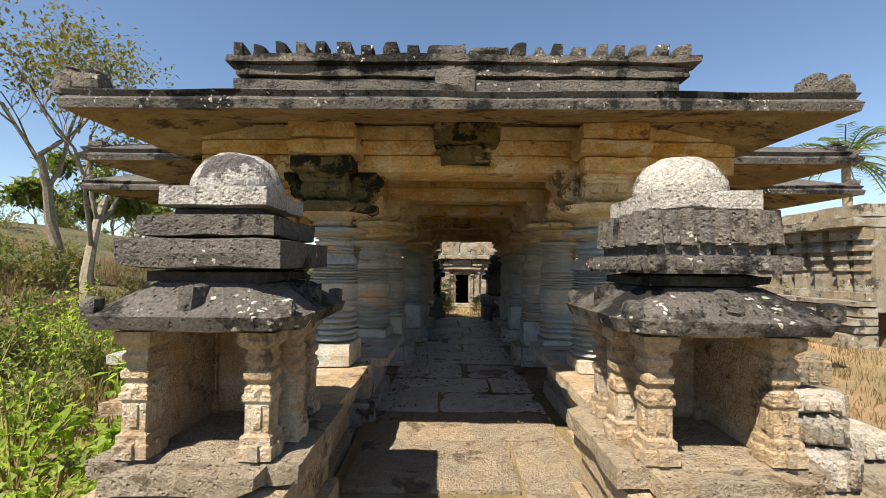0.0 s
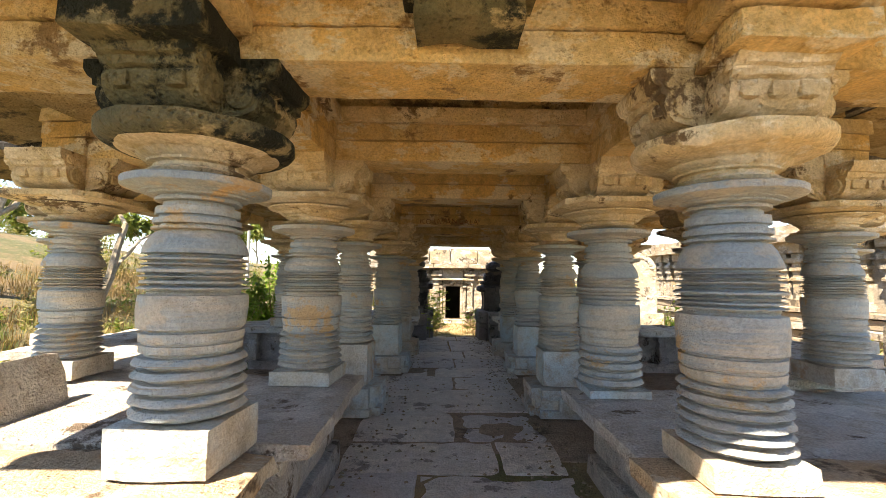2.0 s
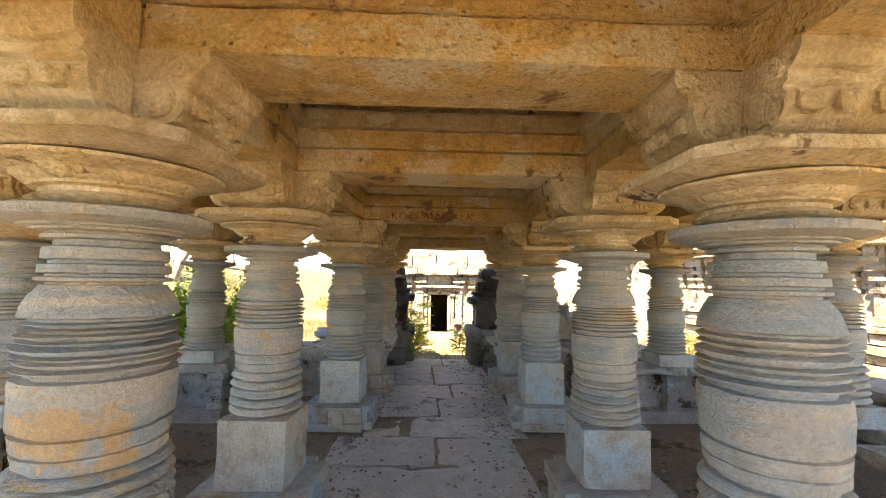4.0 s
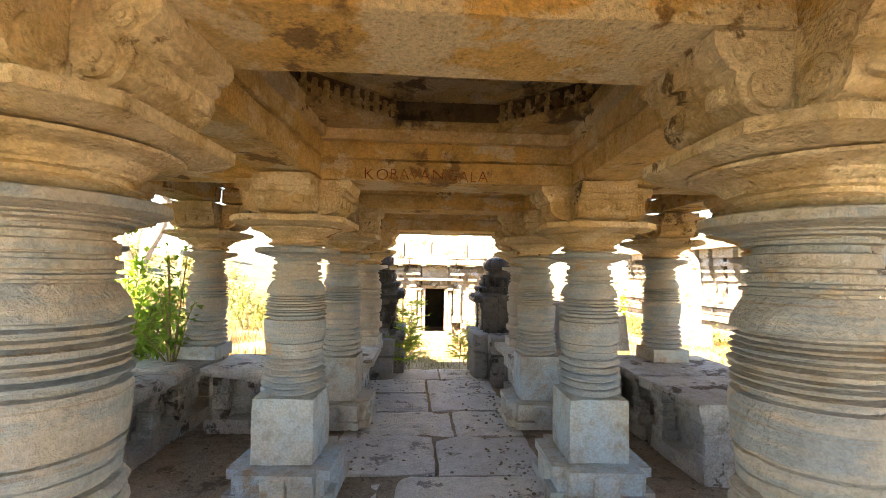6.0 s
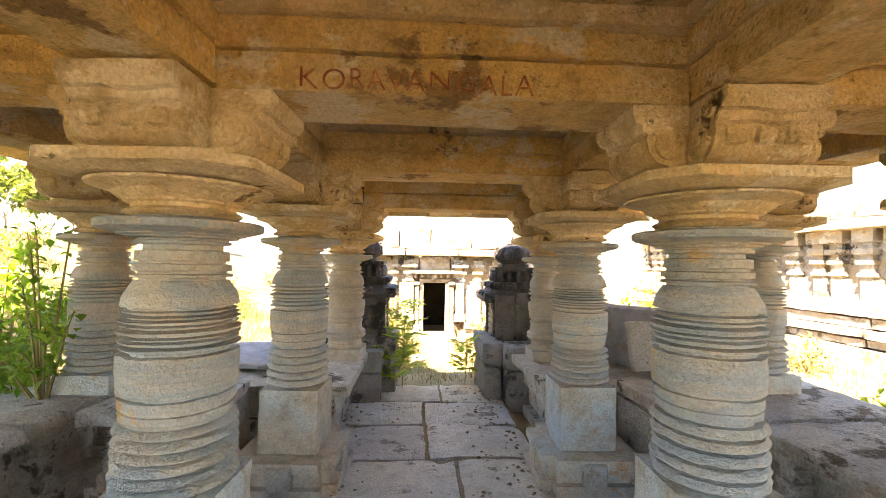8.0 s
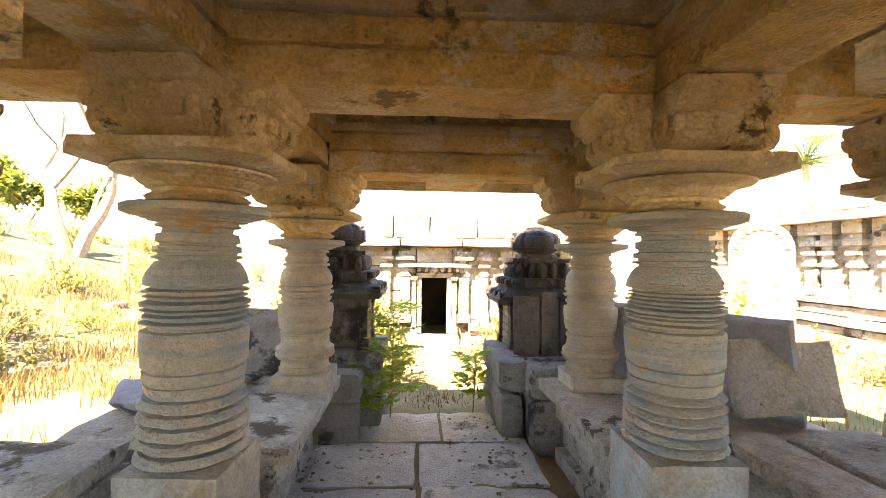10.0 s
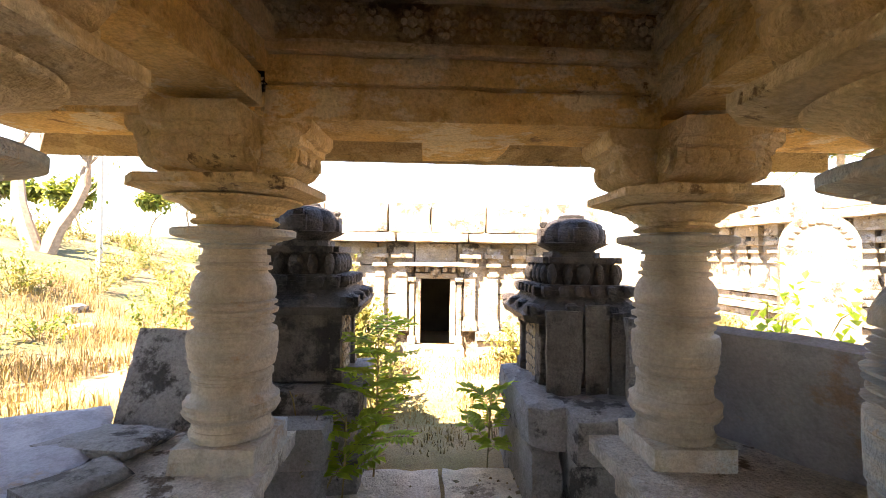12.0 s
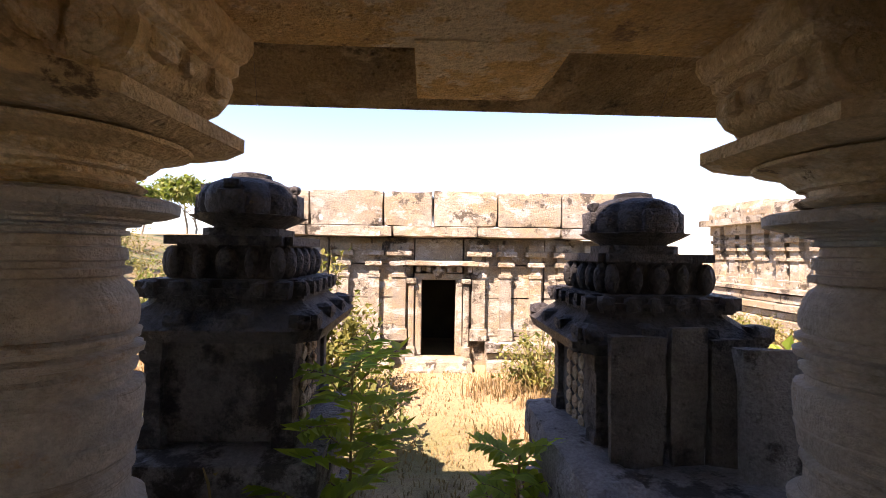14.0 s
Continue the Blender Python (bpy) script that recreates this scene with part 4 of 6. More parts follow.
bm = B()
axis_x = [-1500, -600, -250, -120, -70] + [-45 + 0.75 * i for i in range(114)] + [60, 120, 250, 600, 1500]
axis_y = [-1500, -500, -150, -60, -25] + [-10 + 0.75 * i for i in range(80)] + [70, 120, 250, 600, 1500]
gv = [[bm.verts.new((x, y, ground_z(x, y))) for x in axis_x] for y in axis_y]
for r0, r1 in zip(gv, gv[1:]):
    for i in range(len(axis_x) - 1):
        bm.faces.new((r0[i], r0[i + 1], r1[i + 1], r1[i]))
ground = tagged(new("ground", finish(bm, "ground", M_GROUND, True)), "dry straw-coloured ground with green weeds", "ground", kind="structure")

floor = thing("floor", pose(0, 0, 0), "grey uneven stone flags along the passage", "floor", kind="structure")
bm = B()
worn_box(bm, -4.9, 5.5, 5.98, 11.55, GROUND - 0.3, -0.03, 0.5, 0.01)
part("earth_bed", bm, M_EARTH, floor, "bare earth of the side aisles")
bm = B()
worn_box(bm, -0.9, 1.4, 1.0, 13.7, GROUND - 0.3, -0.04, 0.5, 0.005)
part("bedding", bm, M_GROUND, floor)
y = 0.2
while y < 13.7:
    d = random.uniform(0.62, 1.05)
    y1 = min(13.77, y + d)
    xl = -0.80 if y < 3 else (-0.78 if y < 9 else -0.62)
    xr = 1.15 if y < 9 else 1.35
    cuts = sorted([xl, xr] + ([] if 3.4 < y < 9 and random.random() < 0.35 else [random.uniform(-0.1, 0.65)] if random.random() < 0.75 else [random.uniform(-0.3, 0.1), random.uniform(0.45, 0.8)]))
    for a, b in zip(cuts, cuts[1:]):
        bm = B()
        worn_box(bm, a + 0.006, b - 0.006, y + 0.006, y1 - 0.006, -0.12, random.uniform(-0.028, 0.010), 0.12, 0.013, 0.016, 0.05)
        part("flagstone", bm, M_PATH if y < 4.6 else M_FLOOR, floor)
    y = y1


# ---- entrance guardian shrines ----
POST_PIECES = {}


def post_piece(name):
    """The small carved pieces of a post, one mesh of each."""
    if name not in POST_PIECES:
        bm = B()
        if name == "foot_lug":
            worn_box(bm, -0.03, 0.03, -0.03, 0.03, 0, 0.078, 0.03, 0.004, 0.006, 0.012)
        elif name == "post_panel":
            worn_box(bm, -0.028, 0.028, -0.028, 0.028, 0, 0.11, 0.03, 0.004, 0.006, 0.01)
        else:
            bmesh.ops.create_icosphere(bm, subdivisions=1, radius=0.036, matrix=Matrix.Diagonal((1, 1, 0.8, 1)))
        POST_PIECES[name] = finish(bm, name, M_TAN)
    return POST_PIECES[name]


def mini_pillar(ob, x, y, z0, z1):
    """A stocky carved post: lugged foot, panelled shaft, urn and stepped capital."""
    bm = B()
    h = z1 - z0
    prof = []
    for w, a, b in ((0.094, 0, 0.10), (0.083, 0.12, 0.18), (0.066, 0.20, 0.44), (0.079, 0.46, 0.50), (0.070, 0.52, 0.56), (0.055, 0.58, 0.60), (0.075, 0.63, 0.68), (0.057, 0.71, 0.75), (0.071, 0.77, 0.81), (0.059, 0.83, 0.86), (0.100, 0.91, 1.0)):
        prof += [(w, z0 + h * a), (w + 0.001, z0 + h * b)]
    stack(bm, prof, x, y)
    post = part("corner_post", bm, M_TAN, ob, "carved buff corner post")
    for sx, sy in ((1, 0), (-1, 0), (0, 1), (0, -1)):
        for name, out, up in (("foot_lug", 0.085, 0.0), ("post_panel", 0.052, 0.24), ("post_boss", 0.058, 0.53)):
            part(name, post_piece(name), None, post, at=pose(x + sx * out, y + sy * out, z0 + h * up))


def guard_shrine(x, y, ornate):
    ob = thing("guardian_shrine", pose(x, y, 0), "small stone shrine with fluted tiers and rough granite dome at entrance" if ornate
               else "small stone shrine with plain tiers and rough granite dome at entrance", "shrine")
    ob.scale = (0.87, 0.87, 1.0)
    for k, (w, z0, z1) in enumerate(((0.56, GROUND - 0.1, 0.22), (0.50, 0.22, 0.42), (0.54, 0.42, 0.58))):
        bm = B()
        worn_box(bm, -w, w, -w, w, z0, z1 - 0.004, 0.15, 0.012, 0.015, 0.04)
        part("plinth_course", bm, M_TAN, ob)
    bm = B()
    worn_box(bm, -0.60, 0.60, -0.46, 0.58, 0.58, 0.70, 0.12, 0.01, 0.02, 0.05)
    worn_box(bm, -0.42, 0.42, -0.60, -0.44, 0.58, 0.695, 0.12, 0.01, 0.02, 0.05)
    part("base_slab", bm, M_PATH, ob, "grey slab with chipped projecting front")
    for sx, sy in ((-1, -1), (1, -1), (-1, 1), (1, 1)):
        mini_pillar(ob, sx * 0.34, sy * 0.36, 0.70, 1.30)
    mini_pillar(ob, 0.40, -0.10, 0.70, 1.30)
    mini_pillar(ob, -0.40, -0.10, 0.70, 1.30)
    for name, a in (("side_wall", (-0.36, -0.28, -0.30, 0.36)), ("side_wall", (0.28, 0.36, -0.30, 0.36)), ("back_wall", (-0.27, 0.27, 0.30, 0.38))):
        bm = B()
        worn_box(bm, a[0], a[1], a[2], a[3], 0.70, 1.30, 0.15, 0.006, 0.01, 0.02)
        panel = part(name, bm, M_TAN, ob, "buff slab wall with a carved panel" if name == "side_wall" else "")
        if name == "side_wall":
            xw = a[0] if a[0] < 0 else a[1]
            for i in range(3):
                for j in range(5):
                    bm = B()
                    bmesh.ops.create_icosphere(bm, subdivisions=1, radius=0.052, matrix=Matrix.Translation((xw, -0.02 + 0.13 * i, 0.78 + 0.105 * j)) @ Matrix.Diagonal((0.35, 1, 1, 1)))
                    part("carved_boss", bm, M_TAN, panel)
    bm = B()
    worn_box(bm, -0.38, 0.38, -0.42, 0.42, 1.28, 1.36, 0.12, 0.006)
    part("lintel", bm, M_TAN, ob)
    bm = B()                                  # eave roof
    rings = []
    for h, z in ((0.36, 1.345), (0.58, 1.325), (0.60, 1.385), (0.56, 1.405), (0.46, 1.47), (0.36, 1.53)):
        rings.append([bm.verts.new((px + random.uniform(-.008, .008), py + random.uniform(-.008, .008), z + random.uniform(-.006, .006))) for px, py in faceted(h, 0.12)])
    for r0, r1 in zip(rings, rings[1:]):
        for i in range(8):
            bm.faces.new((r0[i], r0[(i + 1) % 8], r1[(i + 1) % 8], r1[i]))
    bm.faces.new(rings[0][::-1])
    bm.faces.new(rings[-1])
    eaves = part("eave_roof", bm, M_DARK, ob, "sloping dark eave stone with white lichen spots")
    for a in range(4):
        for dx in (-0.52, 0.0, 0.52):
            bm = B()
            if dx:
                if a % 2:
                    continue
                worn_box(bm, dx - 0.05, dx + 0.05, -0.56, -0.46, 1.38, 1.47, 0.04, 0.01, 0.015, 0.03)
            else:
                worn_box(bm, -0.05, 0.05, -0.56, -0.34, 1.38, 1.53, 0.05, 0.012, 0.02, 0.03)
            part("ridge_knob", bm, M_DARK, eaves, at=pose(0, 0, 0, rz=90 * a))
    # set-back course in near-black stone, darker than its neighbours
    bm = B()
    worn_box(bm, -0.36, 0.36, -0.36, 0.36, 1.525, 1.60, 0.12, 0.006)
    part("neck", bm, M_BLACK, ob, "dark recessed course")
    if ornate:
        bm = B()
        prism(bm, stepped(0.45, 0.08), 1.60, 1.69)
        lower = part("tier", bm, M_DARK, ob, "grey tier with a row of carved lugs")
        bm = B()
        prism(bm, stepped(0.37, 0.05), 1.69, 1.915)
        upper = part("tier", bm, M_DARK, ob, "grey fluted tier")
        for a in range(4):
            for k in range(6):
                bm = B()
                c = (k - 2.5) * 0.145
                worn_box(bm, c - 0.05, c + 0.05, -0.48, -0.42, 1.61, 1.685, 0.04, 0.006, 0.01, 0.02)
                part("tier_lug", bm, M_DARK, lower, at=pose(0, 0, 0, rz=90 * a))
            for k in range(8):
                bm = B()
                bmesh.ops.create_cone(bm, cap_ends=True, segments=10, radius1=0.052, radius2=0.034, depth=0.18 - 0.02 * (k % 2), matrix=Matrix.Translation(((k - 3.5) * 0.095, -0.365, 1.83)))
                part("tier_flute", bm, M_DARK, upper, at=pose(0, 0, 0, rz=90 * a))
    else:
        bm = B()
        worn_box(bm, -0.47, 0.47, -0.47, 0.47, 1.60, 1.755, 0.1, 0.008, 0.012, 0.03)
        part("tier", bm, M_DARK, ob, "plain pitted stone tier")
        bm = B()
        worn_box(bm, -0.40, 0.40, -0.40, 0.40, 1.757, 1.875, 0.1, 0.008, 0.012, 0.03)
        part("tier", bm, M_DARK, ob, "plain pitted stone tier")
        # second set-back course, same near-black stone
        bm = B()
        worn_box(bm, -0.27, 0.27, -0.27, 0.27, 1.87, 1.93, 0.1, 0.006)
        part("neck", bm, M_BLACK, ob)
    bm = B()
    worn_box(bm, -0.325, 0.325, -0.325, 0.325, 1.92, 2.03, 0.08, 0.008, 0.012, 0.03)
    part("dome_slab", bm, M_GRANITE, ob, "rough granite slab under the dome")
    bm = B()
    prof = [(0.275, 2.02), (0.282, 2.05), (0.275, 2.09), (0.245, 2.15), (0.20, 2.20), (0.13, 2.238), (0.04, 2.252)]
    lathe(bm, prof, 40)
    for v in bm.verts:
        v.co += noise.noise_vector(v.co * 9 + Vector((x, 0, 0))) * 0.008
    part("dome", bm, M_GRANITE, ob, "rough white granite dome", smooth=True)
    return ob


guard_shrine(-1.20, 2.43, False)
guard_shrine(1.31, 2.44, True)


# ---- exit guardian shrines ----
def rear_shrine(x, y, label, lift=0.0, turn=0, panels=False):
    ob = thing("guardian_shrine", pose(x, y, lift, rz=turn), label, "shrine")
    ob.scale = (0.84, 0.84, 1.0)
    for w, z0, z1 in ((0.62, GROUND - 0.2, 0.18), (0.55, 0.18, 0.42), (0.62, 0.42, 0.66)):
        bm = B()
        worn_box(bm, -w, w, -w, w, z0, z1 - 0.004, 0.15, 0.012, 0.015, 0.04)
        part("plinth_course", bm, M_STEP, ob)
    for a in range(4):
        bm = B()
        worn_box(bm, -0.36, 0.36, -0.385, -0.30, 0.66, 1.20, 0.15, 0.006, 0.01, 0.02)
        worn_box(bm, -0.02, 0.36, -0.40, -0.37, 0.67, 1.18, 0.15, 0.004, 0.01, 0.02)
        slab = part("wall_slab", bm, M_SOOT, ob, "sooty wall slab" if a % 2 == 0 else "wall slab with a carved lattice", at=pose(0, 0, 0, rz=90 * a))
        if a in (1, 3):
            for i in range(3):
                for j in range(6):
                    bm = B()
                    bmesh.ops.create_icosphere(bm, subdivisions=1, radius=0.05, matrix=Matrix.Translation((-0.12 + 0.12 * i, -0.40, 0.72 + 0.085 * j)) @ Matrix.Diagonal((1, 0.4, 0.9, 1)))
                    part("carved_boss", bm, M_TAN, slab)
        bm = B()
        stack(bm, ((0.065, 0.66), (0.065, 0.75), (0.045, 0.77), (0.045, 1.06), (0.065, 1.09), (0.065, 1.20)), 0.375, -0.375)
        part("corner_post", bm, M_SOOT, ob, at=pose(0, 0, 0, rz=90 * a))
    if panels:
        for x0, x1, top in ((-0.44, -0.10, 1.30), (-0.09, 0.13, 1.345), (0.14, 0.46, 1.29)):
            bm = B()
            worn_box(bm, x0, x1, -0.655, -0.585, 0.67, top, 0.15, 0.008, 0.012, 0.03)
            part("front_slab", bm, M_SOOT, ob, "plain dark front slab")
    bm = B()
    rings = []
    for h, z in ((0.40, 1.205), (0.58, 1.19), (0.61, 1.25), (0.55, 1.29), (0.45, 1.36), (0.44, 1.38)):
        rings.append([bm.verts.new((px, py, z)) for px, py in faceted(h, 0.10)])
    for r0, r1 in zip(rings, rings[1:]):
        for i in range(8):
            bm.faces.new((r0[i], r0[(i + 1) % 8], r1[(i + 1) % 8], r1[i]))
    bm.faces.new(rings[0][::-1])
    bm.faces.new(rings[-1])
    eaves = part("eave_roof", bm, M_BLACK, ob, "blackened eave stone with knobs")
    for a in range(4):
        for c in (-0.5, -0.17, 0.17, 0.5):
            bm = B()
            worn_box(bm, c - 0.07, c + 0.07, -0.60, -0.44, 1.24, 1.335, 0.05, 0.012, 0.02, 0.04)
            part("eave_knob", bm, M_BLACK, eaves, at=pose(0, 0, 0, rz=90 * a))
    bm = B()
    prism(bm, stepped(0.47, 0.07), 1.38, 1.43)
    prism(bm, stepped(0.44, 0.07), 1.43, 1.47)
    tier = part("tier", bm, M_BLACK, ob)
    for a in range(4):
        for k in range(6):
            c = (k - 2.5) * 0.15
            bm = B()
            worn_box(bm, c - 0.05, c + 0.05, -0.50, -0.40, 1.385, 1.47, 0.05, 0.01, 0.015, 0.03)
            part("tier_knob", bm, M_BLACK, tier, at=pose(0, 0, 0, rz=90 * a))
    bm = B()
    prism(bm, stepped(0.33, 0.05), 1.47, 1.64)
    tier = part("tier", bm, M_BLACK, ob)
    for a in range(4):
        for k in range(5):
            c = (k - 2) * 0.15
            bm = B()
            m = bmesh.ops.create_icosphere(bm, subdivisions=2, radius=0.075, matrix=Matrix.Translation((c, -0.345, 1.55)) @ Matrix.Diagonal((0.62 if k != 2 else 0.9, 0.7, 1.15, 1)))
            part("tier_lobe", bm, M_BLACK, tier, smooth=True, at=pose(0, 0, 0, rz=90 * a))
    bm = B()
    prism(bm, stepped(0.38, 0.05), 1.64, 1.685)
    prism(bm, faceted(0.24, 0.08), 1.685, 1.73)
    part("cornice", bm, M_BLACK, ob)
    bm = B()
    seg = 64
    rings = []
    for r, z in ((0.20, 1.715), (0.225, 1.74), (0.315, 1.775), (0.325, 1.80), (0.268, 1.806), (0.285, 1.85), (0.280, 1.91), (0.245, 1.965), (0.185, 2.00), (0.13, 2.012), (0.125, 2.035), (0.085, 2.045), (0.02, 2.05)):
        ring = []
        for i in range(seg):
            rr = r * (1 + (0.13 if 1.79 < z < 2.0 else 0.0) * abs(math.sin(i * math.pi / seg * 8)) ** 0.6)
            ring.append(bm.verts.new((rr * math.cos(6.2832 * i / seg), rr * math.sin(6.2832 * i / seg), z)))
        rings.append(ring)
    for r0, r1 in zip(rings, rings[1:]):
        for i in range(seg):
            bm.faces.new((r0[i], r0[(i + 1) % seg], r1[(i + 1) % seg], r1[i]))
    bm.faces.new(rings[-1])
    dome = part("ribbed_dome", bm, M_BLACK, ob, "ribbed black stone dome", smooth=True)
    for a in range(4):
        bm = B()
        worn_box(bm, -0.09, 0.09, -0.335, -0.26, 1.78, 1.93, 0.04, 0.012, 0.015, 0.03)
        worn_box(bm, -0.055, 0.055, -0.325, -0.25, 1.92, 1.98, 0.04, 0.012, 0.015, 0.03)
        part("dome_crest", bm, M_BLACK, dome, "carved crest", at=pose(0, 0, 0, rz=90 * a))
    return ob


rear_shrine(-0.58, 13.88, "sooty black stone shrine with a ribbed dome beside the exit path", 0.06)
rear_shrine(1.645, 13.93, "sooty black stone shrine with a ribbed dome beside the exit steps", panels=True)

for x0, x1, y0, y1, z in ((1.36, 2.02, 12.92, 13.36, 0.70), (1.10, 1.335, 13.10, 14.1, 0.72), (-0.60, -0.22, 13.0, 13.2, 0.62)):
    ob = thing("step_block", pose(0, 0, 0), "dark weathered stone block beside the exit steps", "stone block", "blocks at the exit")
    bm = B()
    worn_box(bm, x0, x1, y0, y1, GROUND - 0.1, z * 0.55, 0.12, 0.012, 0.02, 0.05)
    part("lower_block", bm, M_STEP, ob)
    bm = B()
    worn_box(bm, x0 - 0.03, x1 + 0.02, y0 - 0.03, y1 + 0.02, z * 0.55 + 0.004, z, 0.12, 0.012, 0.02, 0.05)
    part("upper_block", bm, M_STEP, ob)


for k, (x, y, w, d, rz, tilt) in enumerate(((-1.55, 12.35, 0.34, 0.22, 20, 6), (-1.30, 12.72, 0.30, 0.20, -14, -5), (-1.62, 12.78, 0.26, 0.26, 40, 9), (-1.12, 12.28, 0.20, 0.14, 65, 4), (-1.40, 12.05, 0.22, 0.16, -30, -7))):
    bm = B()
    worn_box(bm, -w, w, -d, d, -0.035, 0.035, 0.07, 0.012, 0.02, 0.06)
    ob = new("broken_slab", finish(bm, "broken_slab", M_STEP if k % 2 else M_SLATE))
    ob.matrix_basis = pose(x, y, 0.665, tilt, tilt * 0.5, rz)
    tagged(ob, "broken flat piece of grey stone lying on the exit bench", "broken stone", "broken stones on the exit bench")


def seat_back(x0, y0, x1, y1, z, h, lean, label, material=None):
    """A leaning stone slab that backs a bench."""
    d = Vector((x1 - x0, y1 - y0, 0))
    bm = B()
    worn_box(bm, 0, d.length, -0.05, 0.06, 0, h, 0.15, 0.012, 0.02, 0.05)
    ob = new("seat_back_slab", finish(bm, "seat_back_slab", material or M_BENCH))
    ob.matrix_basis = pose(x0, y0, z, rz=math.degrees(math.atan2(d.y, d.x))) @ pose(0, 0, 0, lean)
    return tagged(ob, label, "seat back", "leaning bench backs")


seat_back(-1.48, 12.98, -0.75, 13.02, 0.58, 0.66, -26, "leaning grey stone seat back with a broken end", M_STEP)
seat_back(2.15, 13.0, 2.85, 11.7, 0.60, 0.76, 20, "leaning grey stone slab as bench back", M_SLATE)
seat_back(2.3, 11.62, 3.0, 11.62, 0.70, 0.50, -14, "leaning reddish-grey stone seat back")


seat_back(-2.45, 5.2, -2.45, 4.1, 0.40, 0.62, 12, "pale stone seat back slab beside the entrance platform")
seat_back(1.80, 13.22, 2.18, 13.18, 0.50, 0.78, -6, "dark grey stone slab standing against the exit shrine", M_STEP)


# ---- far shrine ----
def far_shrine():
    ob = thing("far_shrine", pose(0.62, 18.2, 0, rz=-1), "small pale stone shrine with pilasters, low dark doorway and block parapet", "shrine")
    X0, X1, DW, DH = -3.1, 2.95, 0.27, 1.24
    for name, a in (("wall", (X0, -DW - 0.12)), ("wall", (DW + 0.12, X1))):
        n = 4
        for k in range(n):
            a0, a1 = a[0] + (a[1] - a[0]) * k / n, a[0] + (a[1] - a[0]) * (k + 1) / n
            for z0, z1 in ((GROUND, 0.35), (0.352, 0.95), (0.952, 1.48), (1.482, 1.90)):
                bm = B()
                worn_box(bm, a0 + 0.003, a1 - 0.003, 0, 0.4, z0, z1, 0.2, 0.01, 0.012, 0.02)
                part("wall_stone", bm, M_SHRINE, ob)
    bm = B()
    worn_box(bm, -DW - 0.12, DW + 0.12, 0, 0.4, DH + 0.1, 1.90, 0.2, 0.008)
    part("wall_stone", bm, M_SHRINE, ob)
    for a in (X0, X1 - 0.3):
        bm = B()
        box(bm, a, a + 0.3, 0.42, 5.0, GROUND, 1.9, 0.01)
        part("side_wall", bm, M_SHRINE, ob)
    bm = B()
    box(bm, X0, X1, 4.7, 5.0, GROUND, 1.9, 0.01)
    part("back_wall", bm, M_SHRINE, ob)
    # chamber walls: the deep shade behind the doorway is in their colour
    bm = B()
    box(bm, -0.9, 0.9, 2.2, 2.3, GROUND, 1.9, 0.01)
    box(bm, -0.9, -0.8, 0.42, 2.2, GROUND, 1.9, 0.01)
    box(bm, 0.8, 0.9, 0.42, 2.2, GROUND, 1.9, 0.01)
    part("inner_chamber", bm, M_VOID, ob, "inner chamber with its darkness put into the wall colour")
    bm = B()
    box(bm, X0, X1, 0.1, 5.0, 1.96, 2.08, 0.01)
    part("roof_slab", bm, M_SHRINE, ob)
    # door surround
    door = B()
    for s in (-1, 1):
        box(door, s * (DW + 0.05) - 0.05, s * (DW + 0.05) + 0.05, -0.06, 0.2, 0.06, DH, 0.01)
        box(door, s * (DW + 0.16) - 0.045, s * (DW + 0.16) + 0.045, -0.10, 0.1, 0.06, DH - 0.06, 0.01)
        box(door, s * (DW + 0.16) - 0.075, s * (DW + 0.16) + 0.075, -0.13, 0.1, DH - 0.06, DH + 0.02, 0.01)
        box(door, s * (DW + 0.16) - 0.07, s * (DW + 0.16) + 0.07, -0.12, 0.1, 0.04, 0.20, 0.01)
    box(door, -DW - 0.12, DW + 0.12, -0.05, 0.3, DH, DH + 0.10, 0.01)
    bmesh.ops.create_icosphere(door, subdivisions=2, radius=0.09, matrix=Matrix.Translation((0, -0.07, DH + 0.11)) @ Matrix.Diagonal((1.2, 0.5, 0.9, 1)))
    part("door_frame", door, M_SHRINE, ob, "carved door frame with slim posts")
    bm = B()
    worn_box(bm, -DW - 0.34, DW + 0.34, -0.24, 0.02, DH + 0.22, DH + 0.30, 0.1, 0.008, 0.015, 0.03)
    part("door_cornice", bm, M_SHRINE, ob, "small ledge over the doorway")
    for k in range(7):
        bm = B()
        c = (k - 3) * 0.16
        box(bm, c - 0.035, c + 0.035, -0.14, 0.02, DH + 0.12, DH + 0.215, 0.01)
        part("bracket", bm, M_SHRINE, ob)
    bm = B()
    worn_box(bm, -DW - 0.25, DW + 0.25, -0.45, 0.05, GROUND - 0.1, 0.045, 0.12, 0.01, 0.02, 0.04)
    part("threshold", bm, M_SHRINE, ob)
    for c in (-2.9, -2.45, -1.98, -1.5, -1.02, -0.62, 0.62, 1.05, 1.52, 1.95, 2.4, 2.8):
        w = 0.085 if abs(c) != 0.62 else 0.10
        bm = B()
        prof = []
        for ww, z0, z1 in ((w * 1.3, 0.30, 0.47), (w, 0.48, 1.27), (w * 1.2, 1.28, 1.33), (w * 0.9, 1.34, 1.45), (w * 1.5, 1.46, 1.52), (w * 1.1, 1.53, 1.61), (w * 1.9, 1.62, 1.69), (w * 1.4, 1.70, 1.80)):
            prof += [(ww, z0), (ww + 0.001, z1)]
        stack(bm, prof, c, 0.0)
        part("pilaster", bm, M_SHRINE, ob)
